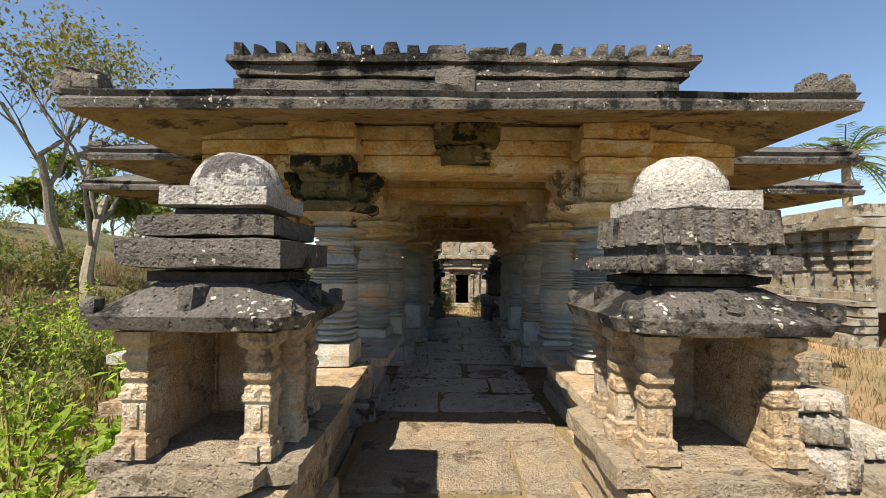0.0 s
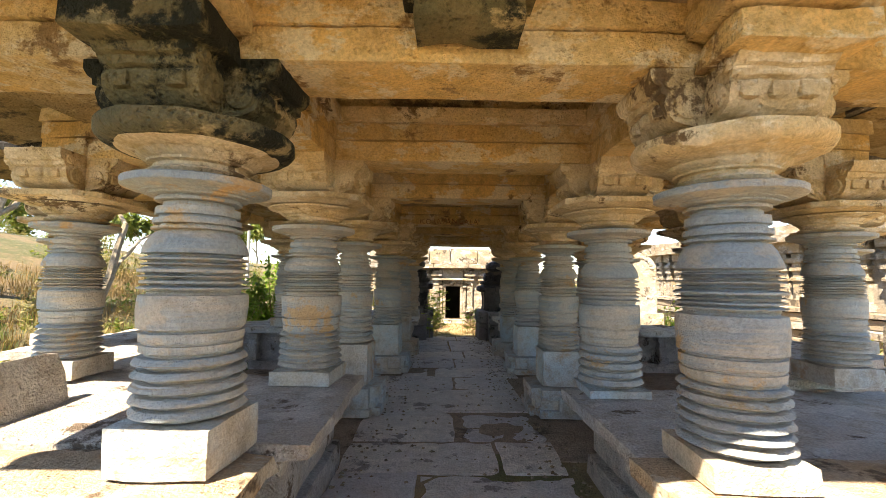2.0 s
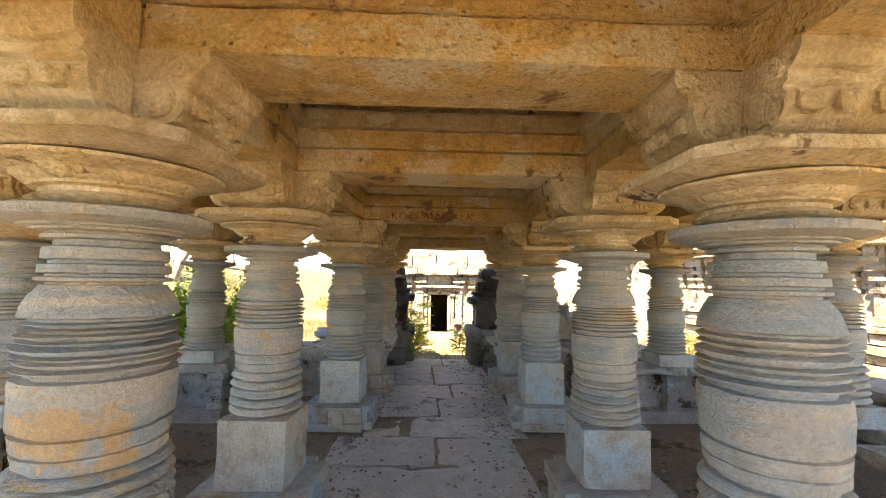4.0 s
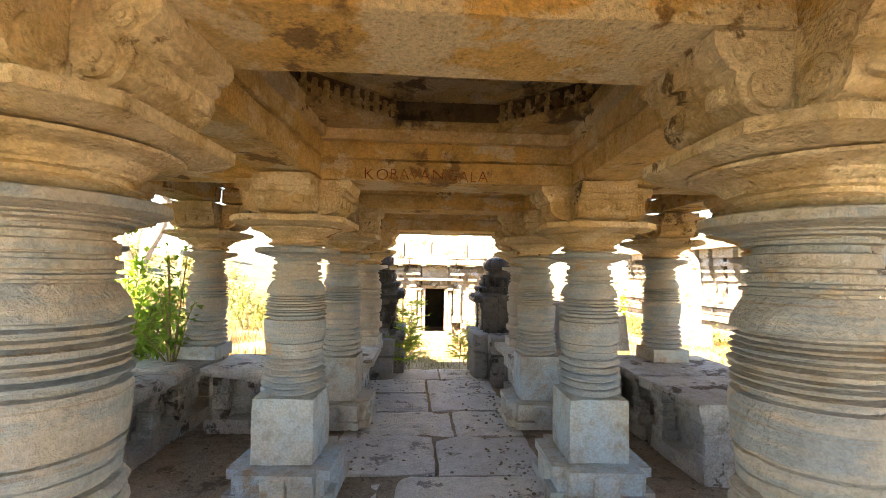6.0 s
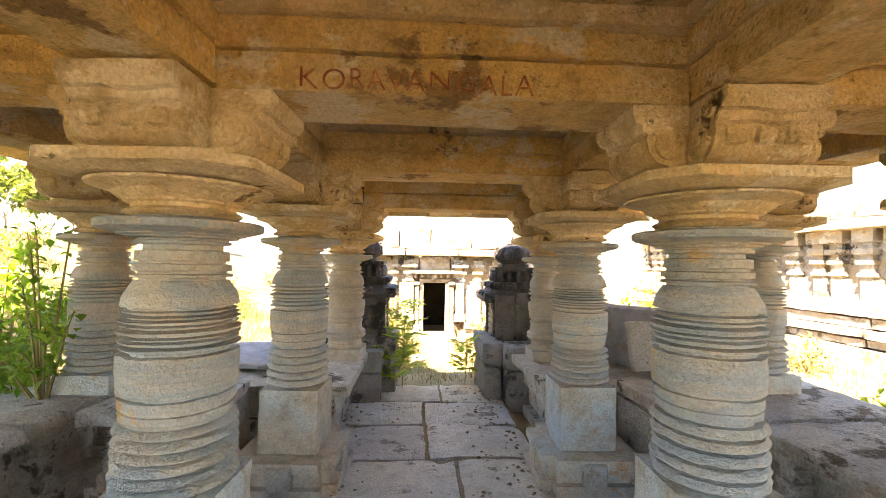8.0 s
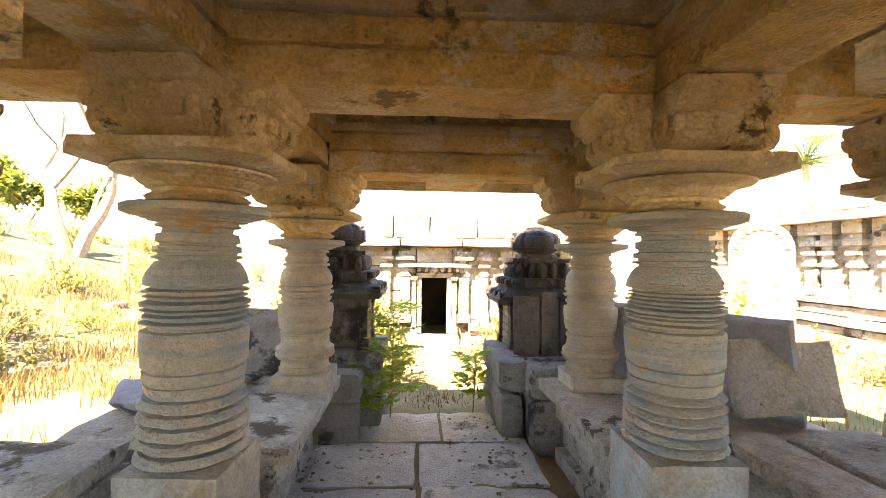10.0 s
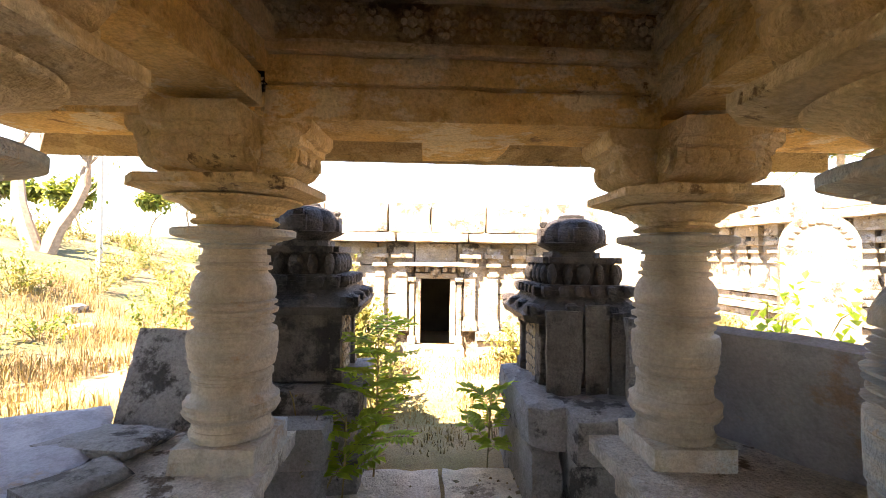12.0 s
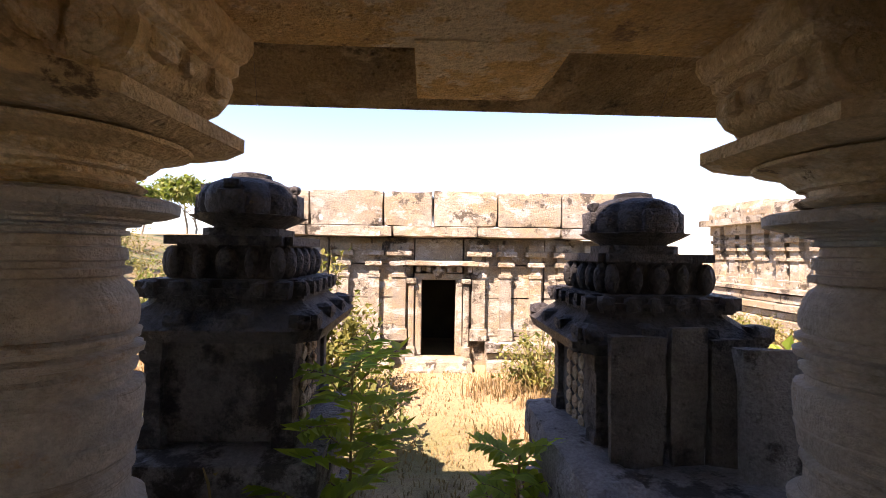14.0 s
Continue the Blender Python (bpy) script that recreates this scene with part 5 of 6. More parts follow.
    for z0, z1, d in ((GROUND, 0.06, 0.42), (0.06, 0.16, 0.30), (0.16, 0.30, 0.36)):
        for a, b in ((X0 - 0.2, -0.72), (0.72, X1 + 0.2)):
            bm = B()
            worn_box(bm, a, b, -d, 0.02, z0, z1 - 0.003, 0.2, 0.01, 0.015, 0.03)
            part("base_course", bm, M_SHRINE, ob)
    n = 5
    for k in range(n):
        a0, a1 = X0 - 0.2 + (X1 - X0 + 0.4) * k / n, X0 - 0.2 + (X1 - X0 + 0.4) * (k + 1) / n
        bm = B()
        worn_box(bm, a0 + 0.003, a1 - 0.003, -0.34, 0.3, 1.90, 2.07, 0.15, 0.012, 0.02, 0.04)
        part("cornice_slab", bm, M_SHRINE, ob)
    edges = [X0 - 0.05]
    while edges[-1] < X1 - 0.4:
        edges.append(edges[-1] + random.uniform(0.75, 1.3))
    edges[-1] = X1 + 0.05
    for a0, a1 in zip(edges, edges[1:]):
        bm = B()
        worn_box(bm, a0 + 0.004, a1 - 0.004, -0.12, 0.35, 2.074, 2.62 + random.uniform(-0.02, 0.03), 0.12, 0.014, 0.02, 0.04)
        part("parapet_block", bm, M_SHRINE, ob, "rough pale parapet block")
    return ob


far_shrine()


# ---- main temple along the east side ----
def side_temple():
    ob = thing("main_temple", pose(9.3, 0, 0) @ Matrix.Diagonal((1, 1, 1.13, 1)), "long pale stone temple wall with carved pilasters and stepped base", "temple")
    Y0, Y1 = 9.4, 24.4
    for z0, z1, d in ((GROUND - 0.1, 0.18, 0.62), (0.18, 0.34, 0.46), (0.34, 0.50, 0.54), (0.50, 0.70, 0.36), (0.70, 0.82, 0.42)):
        for k in range(5):
            a, b = Y0 + (Y1 - Y0) * k / 5, Y0 + (Y1 - Y0) * (k + 1) / 5
            bm = B()
            worn_box(bm, -d, 0.05, a + 0.004, b - 0.004, z0, z1 - 0.003, 0.3, 0.012, 0.02, 0.04)
            part("base_course", bm, M_SHRINE, ob)
    for k in range(6):
        a, b = Y0 + (Y1 - Y0) * k / 6, Y0 + (Y1 - Y0) * (k + 1) / 6
        bm = B()
        worn_box(bm, 0.0, 0.5, a + 0.003, b - 0.003, 0.60, 2.25, 0.3, 0.01)
        part("wall", bm, M_SHRINE, ob)
        bm = B()
        worn_box(bm, -0.45, 0.5, a + 0.003, b - 0.003, 2.252, 2.45, 0.25, 0.014, 0.02, 0.05)
        part("cornice_slab", bm, M_SHRINE, ob)
        bm = B()
        worn_box(bm, -0.15, 0.5, a + 0.02, b - 0.02, 2.454, 2.72 + random.uniform(-0.1, 0.12), 0.2, 0.02, 0.03, 0.08)
        part("parapet_block", bm, M_SHRINE, ob)
    proto = None
    y = Y0 + 0.25
    k = 0
    while y < Y1 - 0.2:
        if proto is None:
            bm = B()
            prof = []
            for w, z0, z1 in ((0.17, 0.82, 0.97), (0.12, 0.98, 1.39), (0.16, 1.40, 1.46), (0.12, 1.47, 1.61), (0.17, 1.62, 1.69), (0.12, 1.70, 1.79), (0.20, 1.80, 1.90), (0.13, 1.91, 2.01), (0.21, 2.02, 2.25)):
                prof += [(w, z0), (w + 0.001, z1)]
            stack(bm, prof)
            proto = finish(bm, "pilaster", M_SHRINE)
        if not 13.5 < y < 14.7:
            part("pilaster", proto, None, ob, at=pose(0, y, 0))
        y += 0.62 if k % 3 else 0.42
        k += 1
    lattice = B()
    worn_box(lattice, -0.10, 0.02, 13.75, 14.45, 1.15, 1.85, 0.15, 0.004, 0.01, 0.02)
    lat = part("window_panel", lattice, M_SHRINE, ob, "stone lattice window with dark discs for its openings")
    # solid panel; near-black discs paint the shade of its piercings
    for q in range(5):
        for r in range(4):
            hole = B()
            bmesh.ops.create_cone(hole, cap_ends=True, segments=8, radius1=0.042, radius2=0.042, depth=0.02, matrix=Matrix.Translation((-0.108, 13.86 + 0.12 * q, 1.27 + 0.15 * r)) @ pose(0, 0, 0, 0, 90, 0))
            part("dark_disc", hole, M_VOID, lat)
    bm = B()
    worn_box(bm, 0.5, 3.0, Y0, Y1, GROUND, 2.4, 0.8, 0.01)
    part("inner_mass", bm, M_SHRINE, ob)
    return ob


side_temple()

arch = thing("relief_slab", pose(7.3, 17.5, 0, rz=-30), "arched relief panel of pale grey carved stone", "relief")
bm = B()
out = [(-0.55, 0)] + [(-0.55 * math.cos(a), 1.9 + 0.6 * math.sin(a)) for a in [math.pi * i / 12 for i in range(13)]] + [(0.55, 0)]
f = [bm.verts.new((x, -0.1, z)) for x, z in out]
g = [bm.verts.new((x, 0.1, z)) for x, z in out]
bm.faces.new(f)
bm.faces.new(g[::-1])
for i in range(len(out)):
    bm.faces.new((f[i], g[i], g[(i + 1) % len(out)], f[(i + 1) % len(out)]))
for i in range(11):
    a = math.pi * (i + 0.5) / 11
    bmesh.ops.create_icosphere(bm, subdivisions=1, radius=0.07, matrix=Matrix.Translation((-0.42 * math.cos(a), -0.11, 1.9 + 0.46 * math.sin(a))) @ Matrix.Diagonal((1, 0.5, 1, 1)))
part("arched_panel", bm, M_SHRINE, arch)
bm = B()
worn_box(bm, -0.8, 0.8, -0.4, 0.4, GROUND - 0.1, 0.4, 0.2, 0.02, 0.02, 0.05)
part("footing", bm, M_SHRINE, arch)

# carved stones stacked beside the entrance
for k, (x, y, w, d, z0, z1, label) in enumerate((
        (2.55, 3.1, 0.62, 0.55, -0.2, 0.16, "grey stone plinth block"), (2.50, 3.1, 0.52, 0.46, 0.16, 0.42, "grey moulded stone block"),
        (2.52, 3.15, 0.44, 0.42, 0.42, 0.62, "buff carved stone block"), (2.48, 3.2, 0.50, 0.45, 0.62, 0.78, "grey stone with petal edge"),
        (2.55, 3.3, 0.36, 0.40, 0.78, 1.02, "grey carved frieze stone"), (2.62, 4.05, 0.40, 0.45, 1.02, 1.12, "pale lotus-moulded stone on the stack"),
        (3.15, 3.6, 0.7, 0.7, -0.2, 0.12, "grey stone plinth block"), (3.2, 3.7, 0.55, 0.6, 0.12, 0.36, "square grey stone block on plinth"),
        (3.15, 3.9, 0.5, 0.5, 0.36, 0.62, "grey moulded stone block"), (2.62, 4.05, 0.5, 0.6, 0.622, 1.018, "grey carved frieze stone"))):
    ob = thing("carved_stone", pose(x, y, 0, rz=(k * 17) % 11 - 5), label, "carved stone", "stacked carved stones")
    material = M_BENCH if k % 2 else M_SHRINE
    bm = B()
    worn_box(bm, -w / 2, w / 2, -d / 2, d / 2, z0 + 0.004, z1, 0.08, 0.02, 0.02, 0.05)
    part("block", bm, material, ob)
    for q in range(int(w / 0.09)):
        bm = B()
        box(bm, -w / 2 + 0.03 + q * 0.09, -w / 2 + 0.09 + q * 0.09, -d / 2 - 0.025, -d / 2 + 0.02, z0 + 0.04, z1 - 0.04, 0.012)
        part("carved_lug", bm, material, ob)

# ---- painted place name on the beam ----
cu = bpy.data.curves.new("painted_name", "FONT")
cu.body, cu.size, cu.extrude, cu.space_character = "KORAVANGALA", 0.125, 0.002, 1.10
cu.offset = -0.0015
tmp = new("painted_name", cu)
bpy.context.view_layer.update()
me = bpy.data.meshes.new_from_object(tmp.evaluated_get(bpy.context.evaluated_depsgraph_get()))
bpy.data.objects.remove(tmp)
for v in me.vertices:
    v.co.x += noise.noise(Vector((v.co.x * 3, v.co.y * 5, 0))) * 0.02
    v.co.y += noise.noise(Vector((v.co.x * 4, v.co.y * 3, 7))) * 0.025
me.materials.clear()
me.materials.append(M_PAINT)
name_ob = new("painted_name", me)
name_ob.matrix_basis = pose(-0.27, ROW_Y[3] - 0.226, BEAM_Z - 0.012, 90, 0.5, 0)
tagged(name_ob, "place name scrawled in dark red letters on the beam", "graffiti")


# ---- plants ----
def leaf(bm, p, d, up, ln, w):
    """A pointed leaf of two bent halves."""
    side = d.cross(up)
    if side.length < 1e-4:
        side = Vector((1, 0, 0))
    side.normalize()
    n = side.cross(d).normalized()
    a = bm.verts.new(p)
    m = bm.verts.new(p + d * ln * 0.5 - n * w * 0.12)
    l = bm.verts.new(p + d * ln * 0.45 + side * w * 0.5 + n * w * 0.1)
    r = bm.verts.new(p + d * ln * 0.45 - side * w * 0.5 + n * w * 0.1)
    t = bm.verts.new(p + d * ln - n * w * 0.25)
    bm.faces.new((a, l, m))
    bm.faces.new((l, t, m))
    bm.faces.new((a, m, r))
    bm.faces.new((m, t, r))


def tube(bm, pts, radii, seg=6):
    rings = []
    for i, (p, r) in enumerate(zip(pts, radii)):
        d = (pts[min(i + 1, len(pts) - 1)] - pts[max(i - 1, 0)]).normalized()
        u = d.orthogonal().normalized()
        w = d.cross(u)
        rings.append([bm.verts.new(p + (u * math.cos(6.2832 * k / seg) + w * math.sin(6.2832 * k / seg)) * r) for k in range(seg)])
    for a, b in zip(rings, rings[1:]):
        best = min(range(seg), key=lambda s: (a[0].co - b[s].co).length)
        for k in range(seg):
            bm.faces.new((a[k], a[(k + 1) % seg], b[(k + 1 + best) % seg], b[(k + best) % seg]))


def rand_dir(up=0.0):
    v = Vector((random.gauss(0, 1), random.gauss(0, 1), random.gauss(0, 1) + up))
    return v.normalized()


def pinnate_plant(x, y, z, h, fronds, label):
    """A young plant with long leaves of paired leaflets."""
    ob = thing("young_plant", pose(x, y, z), label, "plant", "young plants at the exit")
    stems, leaves = B(), B()
    top = Vector((0.03, -0.02, h))
    tube(stems, [Vector((0, 0, -0.05)), Vector((0.02, 0.01, h * 0.5)), top], [0.012, 0.009, 0.005])
    for k in range(fronds):
        base = Vector((0.02, 0, h * (0.3 + 0.7 * k / fronds)))
        a = k * 2.4 + random.uniform(-0.3, 0.3)
        d = Vector((math.cos(a), math.sin(a), random.uniform(0.5, 1.1))).normalized()
        ln = random.uniform(0.24, 0.36) * (0.6 + 0.5 * h)
        pts = [base + d * ln * t + Vector((0, 0, -0.28 * ln * t * t)) for t in (0, 0.33, 0.66, 1.0)]
        tube(stems, pts, [0.005, 0.004, 0.003, 0.002], 4)
        side = d.cross(Vector((0, 0, 1))).normalized()
        for j in range(7):
            t = 0.2 + 0.8 * j / 6
            p = base + d * ln * t + Vector((0, 0, -0.28 * ln * t * t))
            for s in (-1, 1):
                leaf(leaves, p, (side * s + d * 0.45 + Vector((0, 0, random.uniform(-0.3, 0.05)))).normalized(), Vector((0, 0, 1)), random.uniform(0.11, 0.16), 0.062)
        leaf(leaves, pts[-1], d, Vector((0, 0, 1)), 0.11, 0.04)
    part("stem", stems, M_STEM, ob)
    part("foliage", leaves, M_LEAF, ob)
    return ob


pinnate_plant(0.02, 13.62, GROUND, 1.25, 20, "young green plant with paired leaflets growing beside the exit slab")
pinnate_plant(-0.16, 13.30, -0.05, 0.62, 10, "young green plant with paired leaflets growing from the slab joint")
pinnate_plant(0.92, 13.80, GROUND, 0.72, 11, "small green plant with paired leaflets beside the exit step")


def vine(x, y, z, rx, ry, rz, count, label, name="shrub", size=(0.06, 0.11), material=None, stems=14, kind_word="shrub"):
    """A loose shrub of arching stems with many separate leaves."""
    ob = thing(name, pose(x, y, z), label, kind_word)
    st, lv = B(), B()
    for s in range(stems):
        d = rand_dir(0.6)
        e = Vector((d.x * rx, d.y * ry, abs(d.z) * rz * random.uniform(0.5, 1.0) + rz * 0.15))
        f = Vector((d.x * rx * 0.15, d.y * ry * 0.15, 0))
        m = f.lerp(e, 0.5) + Vector((0, 0, rz * 0.12))
        q = m.lerp(e, 0.6) + Vector((0, 0, rz * 0.05))
        tube(st, [f, m, q, e], [0.012, 0.008, 0.006, 0.003], 4)
        for k in range(count // stems):
            t = random.uniform(0.15, 1.0)
            p = (f.lerp(m, t * 2) if t < 0.5 else m.lerp(e, t * 2 - 1)) + rand_dir() * random.uniform(0.02, 0.20 * min(1.5, rx))
            leaf(lv, p, rand_dir(-0.2), Vector((0, 0, 1)), random.uniform(*size), random.uniform(*size) * 0.65)
    part("stem", st, M_STEM, ob)
    part("foliage", lv, material or M_LEAF, ob)
    return ob


vine(-3.45, 11.5, 0.3, 0.75, 0.8, 1.9, 1900, "leafy green creeper growing over the bench at the open side", size=(0.08, 0.14), stems=26, material=M_CREEPER)
vine(-0.34, 13.18, 0.0, 0.24, 0.22, 0.95, 40, "bare dry twigs with a few withered leaves beside the exit", "dry_twigs", (0.02, 0.05), M_DRYLEAF, 9, "twigs")
vine(-2.55, 10.95, 0.68, 0.42, 0.42, 1.25, 330, "green creeper sprays reaching over the bench slab", size=(0.06, 0.12), stems=16, material=M_CREEPER)
vine(-4.1, 11.1, GROUND, 0.9, 1.2, 2.2, 900, "tall leafy green shrub outside the hall", material=M_CREEPER)
vine(-5.7, 6.3, GROUND, 1.0, 1.2, 1.5, 800, "leafy green shrub outside the hall")
for x, y in ((-2.6, 2.6), (-3.4, 3.4), (-3.0, 4.6), (-4.2, 4.4), (-4.6, 5.8), (-5.4, 4.6)):
    vine(x, y, GROUND, 0.6, 0.6, random.uniform(0.5, 0.9), 520, "low leafy green weeds beside the entrance", "bush", (0.05, 0.10), M_LEAF if x > -4 else M_BUSH, 18, "bush")
vine(-2.75, 3.6, GROUND, 0.55, 0.6, 0.9, 500, "broad-leaved green shrub beside the entrance shrine", size=(0.08, 0.16))
vine(3.55, 14.1, GROUND, 0.95, 0.6, 1.95, 820, "sparse leafy green shrub beside the hall", size=(0.08, 0.14), stems=20)
vine(5.3, 11.4, GROUND, 0.8, 0.7, 1.3, 450, "leafy green shrub beside the hall")
vine(-0.75, 16.4, GROUND, 0.75, 0.7, 1.75, 2400, "tall yellowing weeds in front of the far shrine", size=(0.06, 0.12), material=M_WEED, stems=46)
vine(-1.9, 16.9, GROUND, 0.7, 0.6, 1.3, 1400, "tall yellowing weeds in front of the far shrine", size=(0.06, 0.12), material=M_WEED, stems=30)
vine(1.9, 17.0, GROUND, 0.6, 0.6, 0.9, 600, "tall yellowing weeds in front of the far shrine", size=(0.05, 0.10), material=M_WEED, stems=34)
vine(-0.15, 15.3, GROUND, 0.45, 0.5, 1.0, 520, "yellowing weeds beside the path", size=(0.05, 0.10), material=M_WEED, stems=26)
for k in range(100):
    x, y = random.uniform(-18, -4.9), random.uniform(3, 31)
    vine(x, y, ground_z(x, y) - 0.05, random.uniform(0.5, 1.1), random.uniform(0.5, 1.1), random.uniform(0.5, 1.4), 300, "dry scrubby bush on the slope", "bush", (0.06, 0.13), M_BUSH if k % 2 else M_DRYLEAF, 12, "bush")


def tree(x, y, h, spread, leaves, label, seed, leaf_mat, bark=None, leaf_size=(0.08, 0.16), forks=(), thick=0.016):
    rnd = random.Random(seed)
    ob = thing("tree", pose(x, y, ground_z(x, y) - 0.1), label, "tree", "trees around the temple")
    wood, crown = B(), B()
    tips = []

    def limb(p, d, ln, r, depth):
        pts, radii = [p], [r]
        for k in range(4):
            d = (d + Vector((rnd.gauss(0, 0.16), rnd.gauss(0, 0.16), rnd.gauss(0.06, 0.10)))).normalized()
            p = p + d * ln / 4
            pts.append(p)
            radii.append(r * (1 - 0.45 * (k + 1) / 4))
        tube(wood, pts, radii, 8 if depth < 2 else 4)
        if depth >= 4:
            tips.extend(pts[1:])
            return
        for k in range(rnd.choice((2, 3, 3))):
            a = rnd.uniform(0, 6.2832)
            o = Vector((math.cos(a), math.sin(a), rnd.uniform(0.1, 0.7)))
            limb(pts[rnd.choice((2, 3, 4))], (d * 0.8 + o * spread).normalized(), ln * rnd.uniform(0.6, 0.8), radii[-1] * 0.75, depth + 1)

    for f in forks or ((rnd.uniform(-0.15, 0.15), rnd.uniform(-0.15, 0.15), 1),):
        limb(Vector((f[0] * 0.3, f[1] * 0.3, 0)), Vector(f).normalized(), h * 0.36, h * thick, 0)
    for k in range(leaves):
        p = rnd.choice(tips) + Vector((rnd.gauss(0, 0.22), rnd.gauss(0, 0.22), rnd.gauss(0, 0.22)))
        d = Vector((rnd.gauss(0, 1), rnd.gauss(0, 1), rnd.gauss(-0.4, 1))).normalized()
        s = rnd.uniform(*leaf_size)
        leaf(crown, p, d, Vector((0, 0, 1)), s, s * 0.6)
    part("trunk", wood, bark or M_BARK, ob, smooth=True)
    part("crown", crown, leaf_mat, ob)
    return ob


tree(-8.6, 10.2, 9.0, 0.95, 2200, "bare grey tree with sparse brown leaves", 3, M_DRYLEAF)
tree(-10.5, 11.5, 9.5, 0.9, 2600, "bare grey tree with sparse brown leaves", 5, M_DRYLEAF)
tree(-7.4, 11.4, 7.2, 0.8, 900, "thin bare tree with a few green leaves", 8, M_BUSH)
tree(-11.6, 24.2, 9.5, 1.1, 260, "tan-barked tree with a forked trunk and bare limbs", 12, M_BUSH, M_TANBARK, forks=((-0.12, -0.08, 1), (0.48, 0.4, 1)), thick=0.026)
tree(-14.5, 29.0, 7.5, 1.2, 500, "pale-barked spreading tree with thin foliage", 19, M_BUSH, M_PALEBARK)
for x, y in ((-20, 37), (-17.5, 39), (-23.5, 36)):
    tree(x, y, 4.6, 0.9, 1500, "distant leafy green tree", int(60 - x), M_BUSH, leaf_size=(0.25, 0.5))
for k in range(16):
    x, y = -34 + 5.0 * k + random.uniform(-2, 2), random.uniform(38, 55)
    if -16 < x < 60:
        continue
    tree(x, y, random.uniform(5, 8), 0.9, 1500, "distant leafy green tree", 40 + k, M_BUSH, leaf_size=(0.3, 0.6))
for k in range(9):
    x, y = random.uniform(-32, -20), 3 + 4.2 * k
    tree(x, y, random.uniform(5, 8), 0.9, 1300, "distant leafy green tree", 80 + k, M_BUSH, leaf_size=(0.25, 0.5))


for k in range(9):
    x, y = random.uniform(-10.5, -4.8), random.uniform(14.0, 21.0)
    w = random.uniform(0.12, 0.3)
    bm = B()
    worn_box(bm, -w, w, -w * 0.7, w * 0.7, -0.1, w * 0.6, 0.08, 0.05, 0.03, 0.06)
    ob = new("field_stone", finish(bm, "field_stone", M_SHRINE))
    ob.matrix_basis = pose(x, y, ground_z(x, y), rz=random.uniform(0, 180))
    tagged(ob, "pale rough stone lying in the dry grass", "stone", "stones on the slope")


def palm(x, y, h, label, seed):
    rnd = random.Random(seed)
    ob = thing("palm_tree", pose(x, y, GROUND - 0.1), label, "palm", "palms behind the temple")
    bm = B()
    tube(bm, [Vector((0.05 * math.sin(i), 0.04 * i, h * i / 6)) for i in range(7)], [0.20 - 0.014 * i for i in range(7)], 10)
    part("trunk", bm, M_BARK, ob, smooth=True)
    bm = B()
    top = Vector((0.05 * math.sin(6), 0.24, h))
    for k in range(34):
        a = k * 2.4
        el = rnd.uniform(-0.2, 1.35)
        d = Vector((math.cos(a) * math.cos(el), math.sin(a) * math.cos(el), math.sin(el)))
        ln = rnd.uniform(1.9, 2.6)
        side = d.cross(Vector((0, 0, 1))).normalized()
        prev = top
        for j in range(1, 15):
            t = j / 14
            p = top + d * ln * t + Vector((0, 0, -0.9 * ln * t * t * 0.6))
            tube(bm, [prev, p], [0.02, 0.018], 4)
            for s in (-1, 1):
                leaf(bm, p, (side * s + d * 0.6 + Vector((0, 0, -0.35))).normalized(), Vector((0, 0, 1)), 0.5 * (1 - 0.5 * t), 0.06)
            prev = p
    part("crown", bm, M_PALM, ob)
    return ob


palm(13.4, 14.2, 5.5, "coconut palm with drooping green fronds", 1)
palm(15.0, 24.4, 5.6, "coconut palm with drooping green fronds", 2)

# utility poles far off
for x, y, h in ((-9.6, 24.0, 5.2), (2.2, 40, 6.0), (14, 38, 4.2)):
    ob = thing("utility_pole", pose(x, y, ground_z(x, y)), "thin grey utility pole with a crossbar", "utility pole", "utility poles")
    bm = B()
    tube(bm, [Vector((0, 0, 0)), Vector((0, 0, h))], [0.09, 0.06], 8)
    part("pole", bm, M_IRON, ob)
    bm = B()
    box(bm, -0.5, 0.5, -0.04, 0.04, h - 0.5, h - 0.42, 0.005)
    part("crossbar", bm, M_IRON, ob)

# ---- dry grass ----
def grass(name, label, spots, per, h, material):
    verts, faces = [], []
    for x, y, r in spots:
        for k in range(per):
            a, d = random.uniform(0, 6.2832), r * math.sqrt(random.random())
            px, py = x + d * math.cos(a), y + d * math.sin(a)
            pz = ground_z(px, py) - 0.02
            hh, w, b = h * random.uniform(0.4, 1.2), random.uniform(0.004, 0.010), random.uniform(0, 6.2832)
            lean = Vector((math.cos(b), math.sin(b), 0)) * hh * random.uniform(0.2, 0.8)
            s = Vector((-math.sin(b), math.cos(b), 0)) * w
            p = Vector((px, py, pz))
            i = len(verts)
            verts += [p - s, p + s, p + lean * 0.4 + Vector((0, 0, hh * 0.7)) + s * 0.6, p + lean * 0.4 + Vector((0, 0, hh * 0.7)) - s * 0.6, p + lean + Vector((0, 0, hh))]
            faces += [(i, i + 1, i + 2, i + 3), (i + 3, i + 2, i + 4)]
    me = bpy.data.meshes.new(name)
    me.from_pydata([tuple(v) for v in verts], [], faces)
    me.materials.append(material)
    return tagged(new(name, me), label, "grass", kind="stuff")


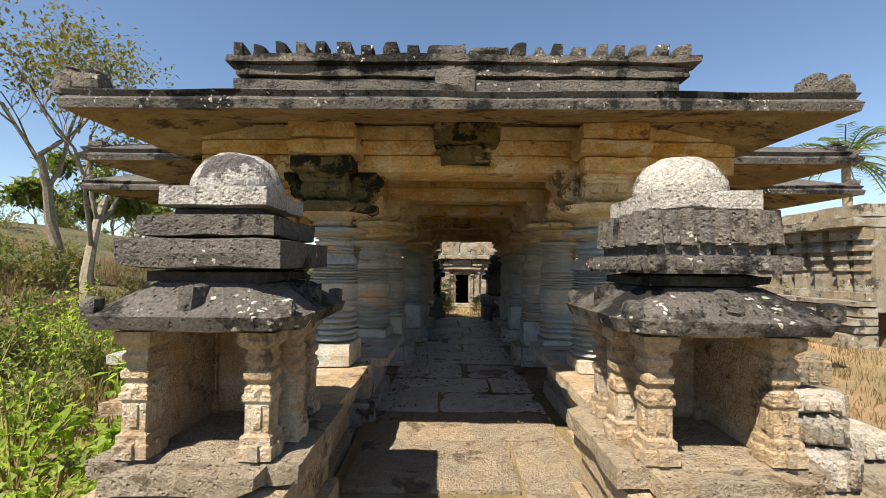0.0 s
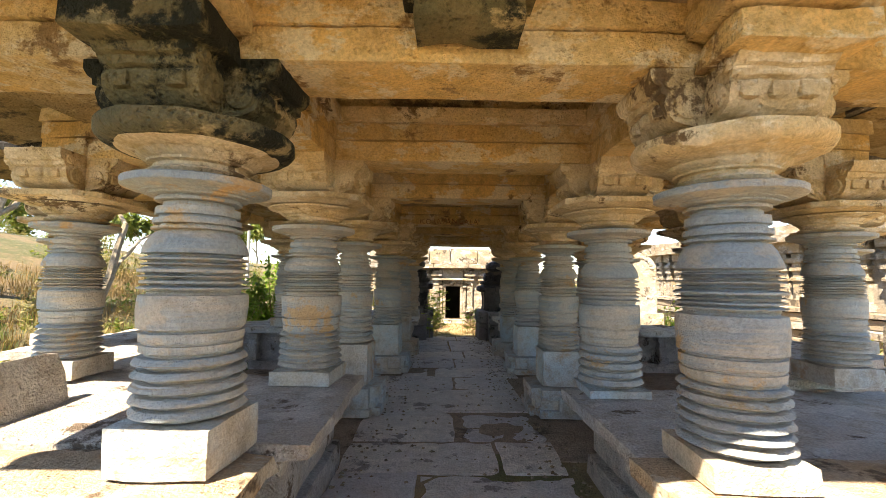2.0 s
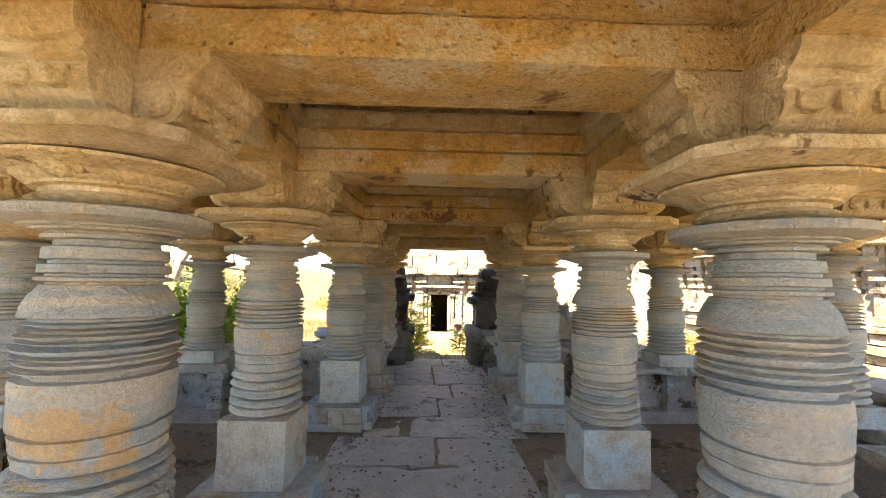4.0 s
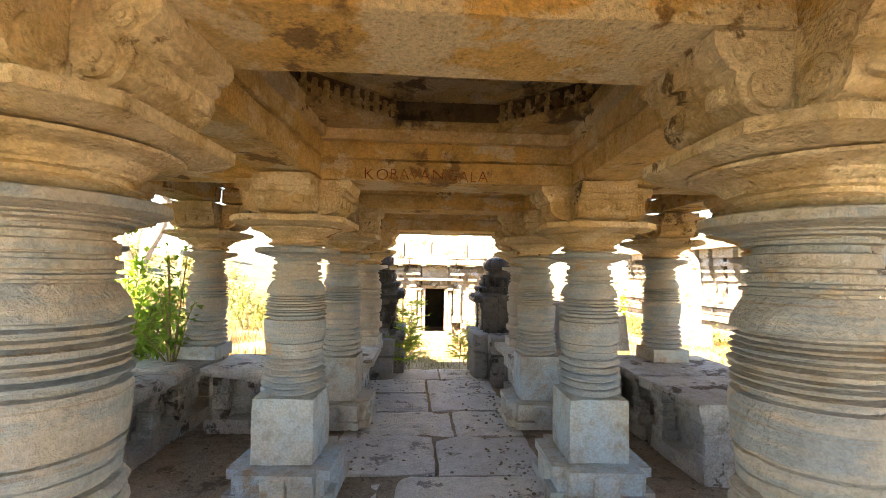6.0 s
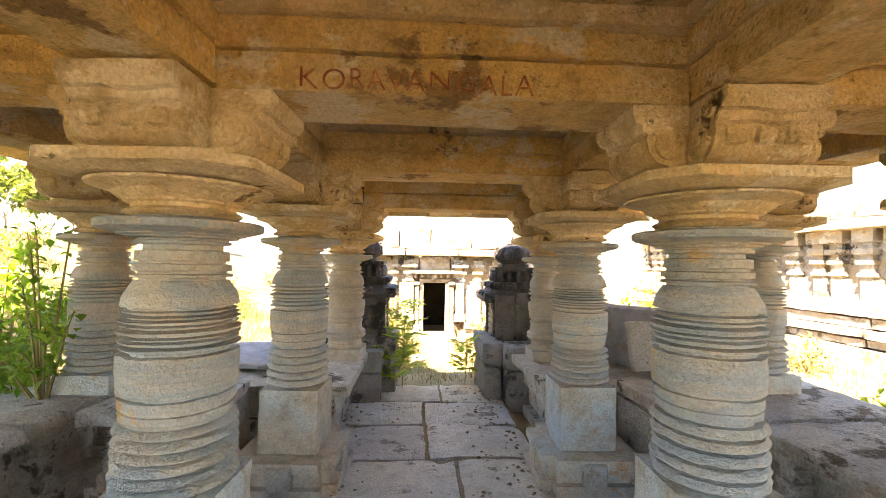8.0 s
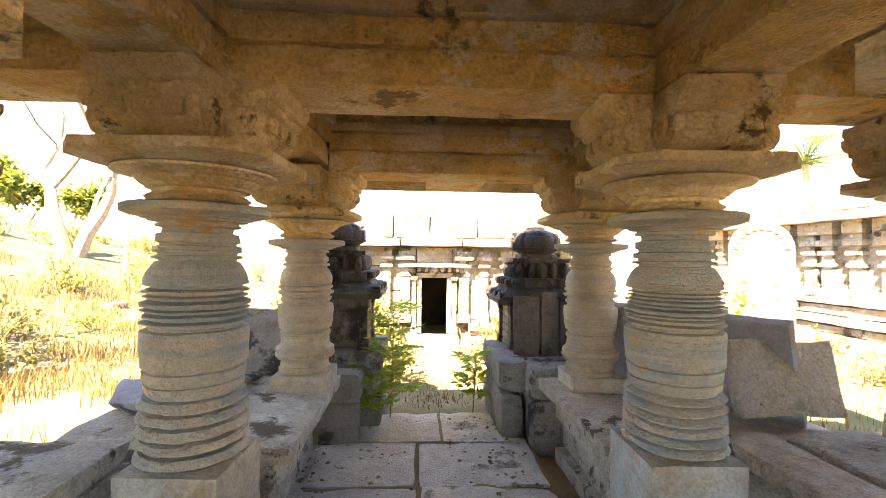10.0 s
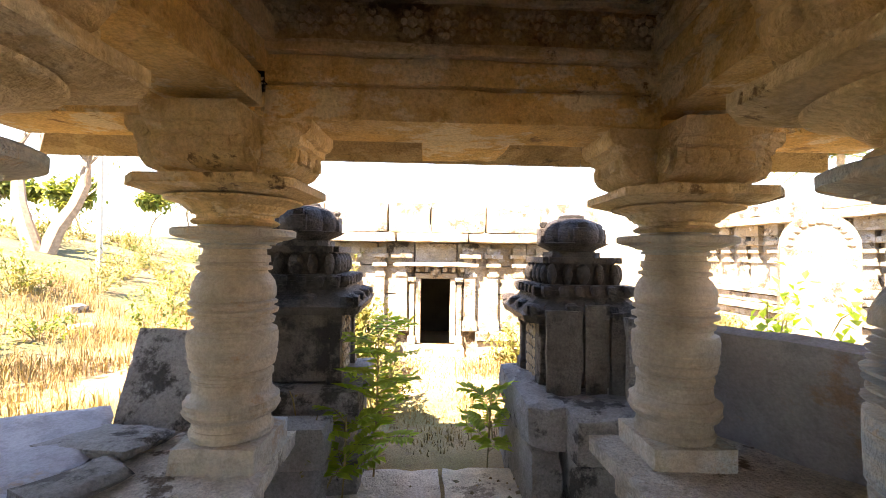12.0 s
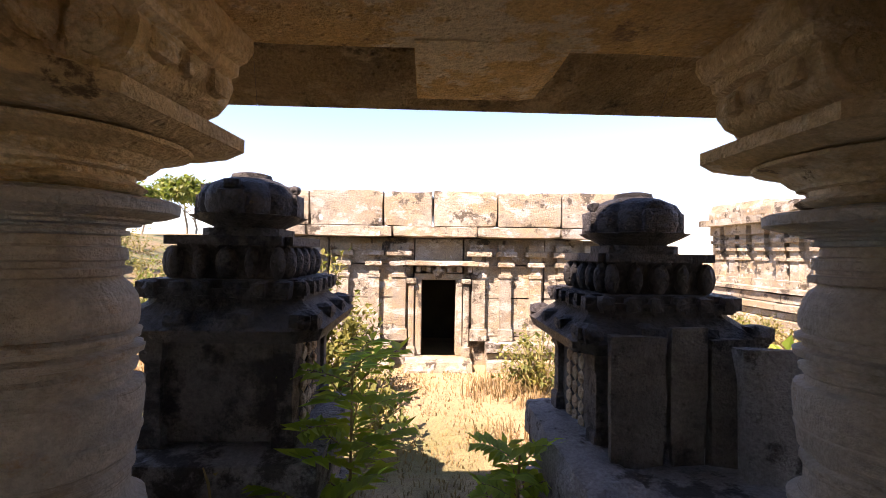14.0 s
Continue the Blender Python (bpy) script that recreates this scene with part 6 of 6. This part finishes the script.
spots = [(random.uniform(-12, -3.0), random.uniform(1.5, 22), 0.5) for _ in range(330)]
grass("dry_grass", "dry straw-coloured grass on the slope", spots, 90, 0.30, M_STRAW)
spots = [(random.uniform(-3, 5.5), random.uniform(14.4, 18.0), 0.35) for _ in range(60)]
grass("dry_grass", "dry straw-coloured grass before the far shrine", [s for s in spots if not (-0.1 < s[0] < 1.1)], 90, 0.26, M_STRAW)
spots = [(random.uniform(4.4, 8.4), random.uniform(5, 20), 0.5) for _ in range(130)]
grass("dry_grass", "dry straw-coloured grass beside the temple", spots, 80, 0.16, M_STRAW)
spots = [(random.uniform(-8, -3.2), random.uniform(2, 12), 0.3) for _ in range(110)]
grass("green_weeds", "low green weeds among the dry grass", spots, 60, 0.35, M_BUSH)

spots = [(random.uniform(-0.6, 1.3), random.uniform(14.6, 18.0), 0.5) for _ in range(60)]
grass("trodden_straw", "short trodden straw on the path to the far shrine", spots, 70, 0.07, M_STRAW)


# ---- litter on the floor ----
def litter():
    verts, faces = [], []
    for k in range(1500):
        y = random.uniform(4.5, 13.6)
        edge = random.choice((-1, 1))
        x = (0.25 + edge * (1.0 - abs(random.gauss(0, 0.28)))) if random.random() < 0.8 else random.uniform(-0.6, 1.1)
        if random.random() < 0.35:
            x = random.choice((random.uniform(-2.2, -1.0), random.uniform(1.9, 2.9)))
            y = random.uniform(7.2, 10.6)
        s, a = random.uniform(0.006, 0.026), random.uniform(0, 6.2832)
        i = len(verts)
        for q in range(4):
            verts.append((x + s * math.cos(a + q * 1.571) * random.uniform(0.6, 1.3), y + s * math.sin(a + q * 1.571) * random.uniform(0.6, 1.3), 0.004 + random.uniform(0, 0.006)))
        verts.append((x, y, 0.008 + s * random.uniform(0.3, 0.8)))
        faces += [(i, i + 1, i + 4), (i + 1, i + 2, i + 4), (i + 2, i + 3, i + 4), (i + 3, i, i + 4)]
    me = bpy.data.meshes.new("floor_litter")
    me.from_pydata(verts, [], faces)
    me.materials.append(M_LITTER)
    return tagged(new("floor_litter", me), "small stone chips and dry leaf bits on the floor", "litter", kind="stuff")


litter()

for k in range(14):
    x, y = random.uniform(5.6, 8.3), random.uniform(8, 22)
    vine(x, y, GROUND, random.uniform(0.3, 0.6), random.uniform(0.3, 0.6), random.uniform(0.3, 0.8), 200, "dry weedy bush between the hall and the temple", "bush", (0.05, 0.10), M_BUSH if k % 2 else M_DRYLEAF, 12, "bush")
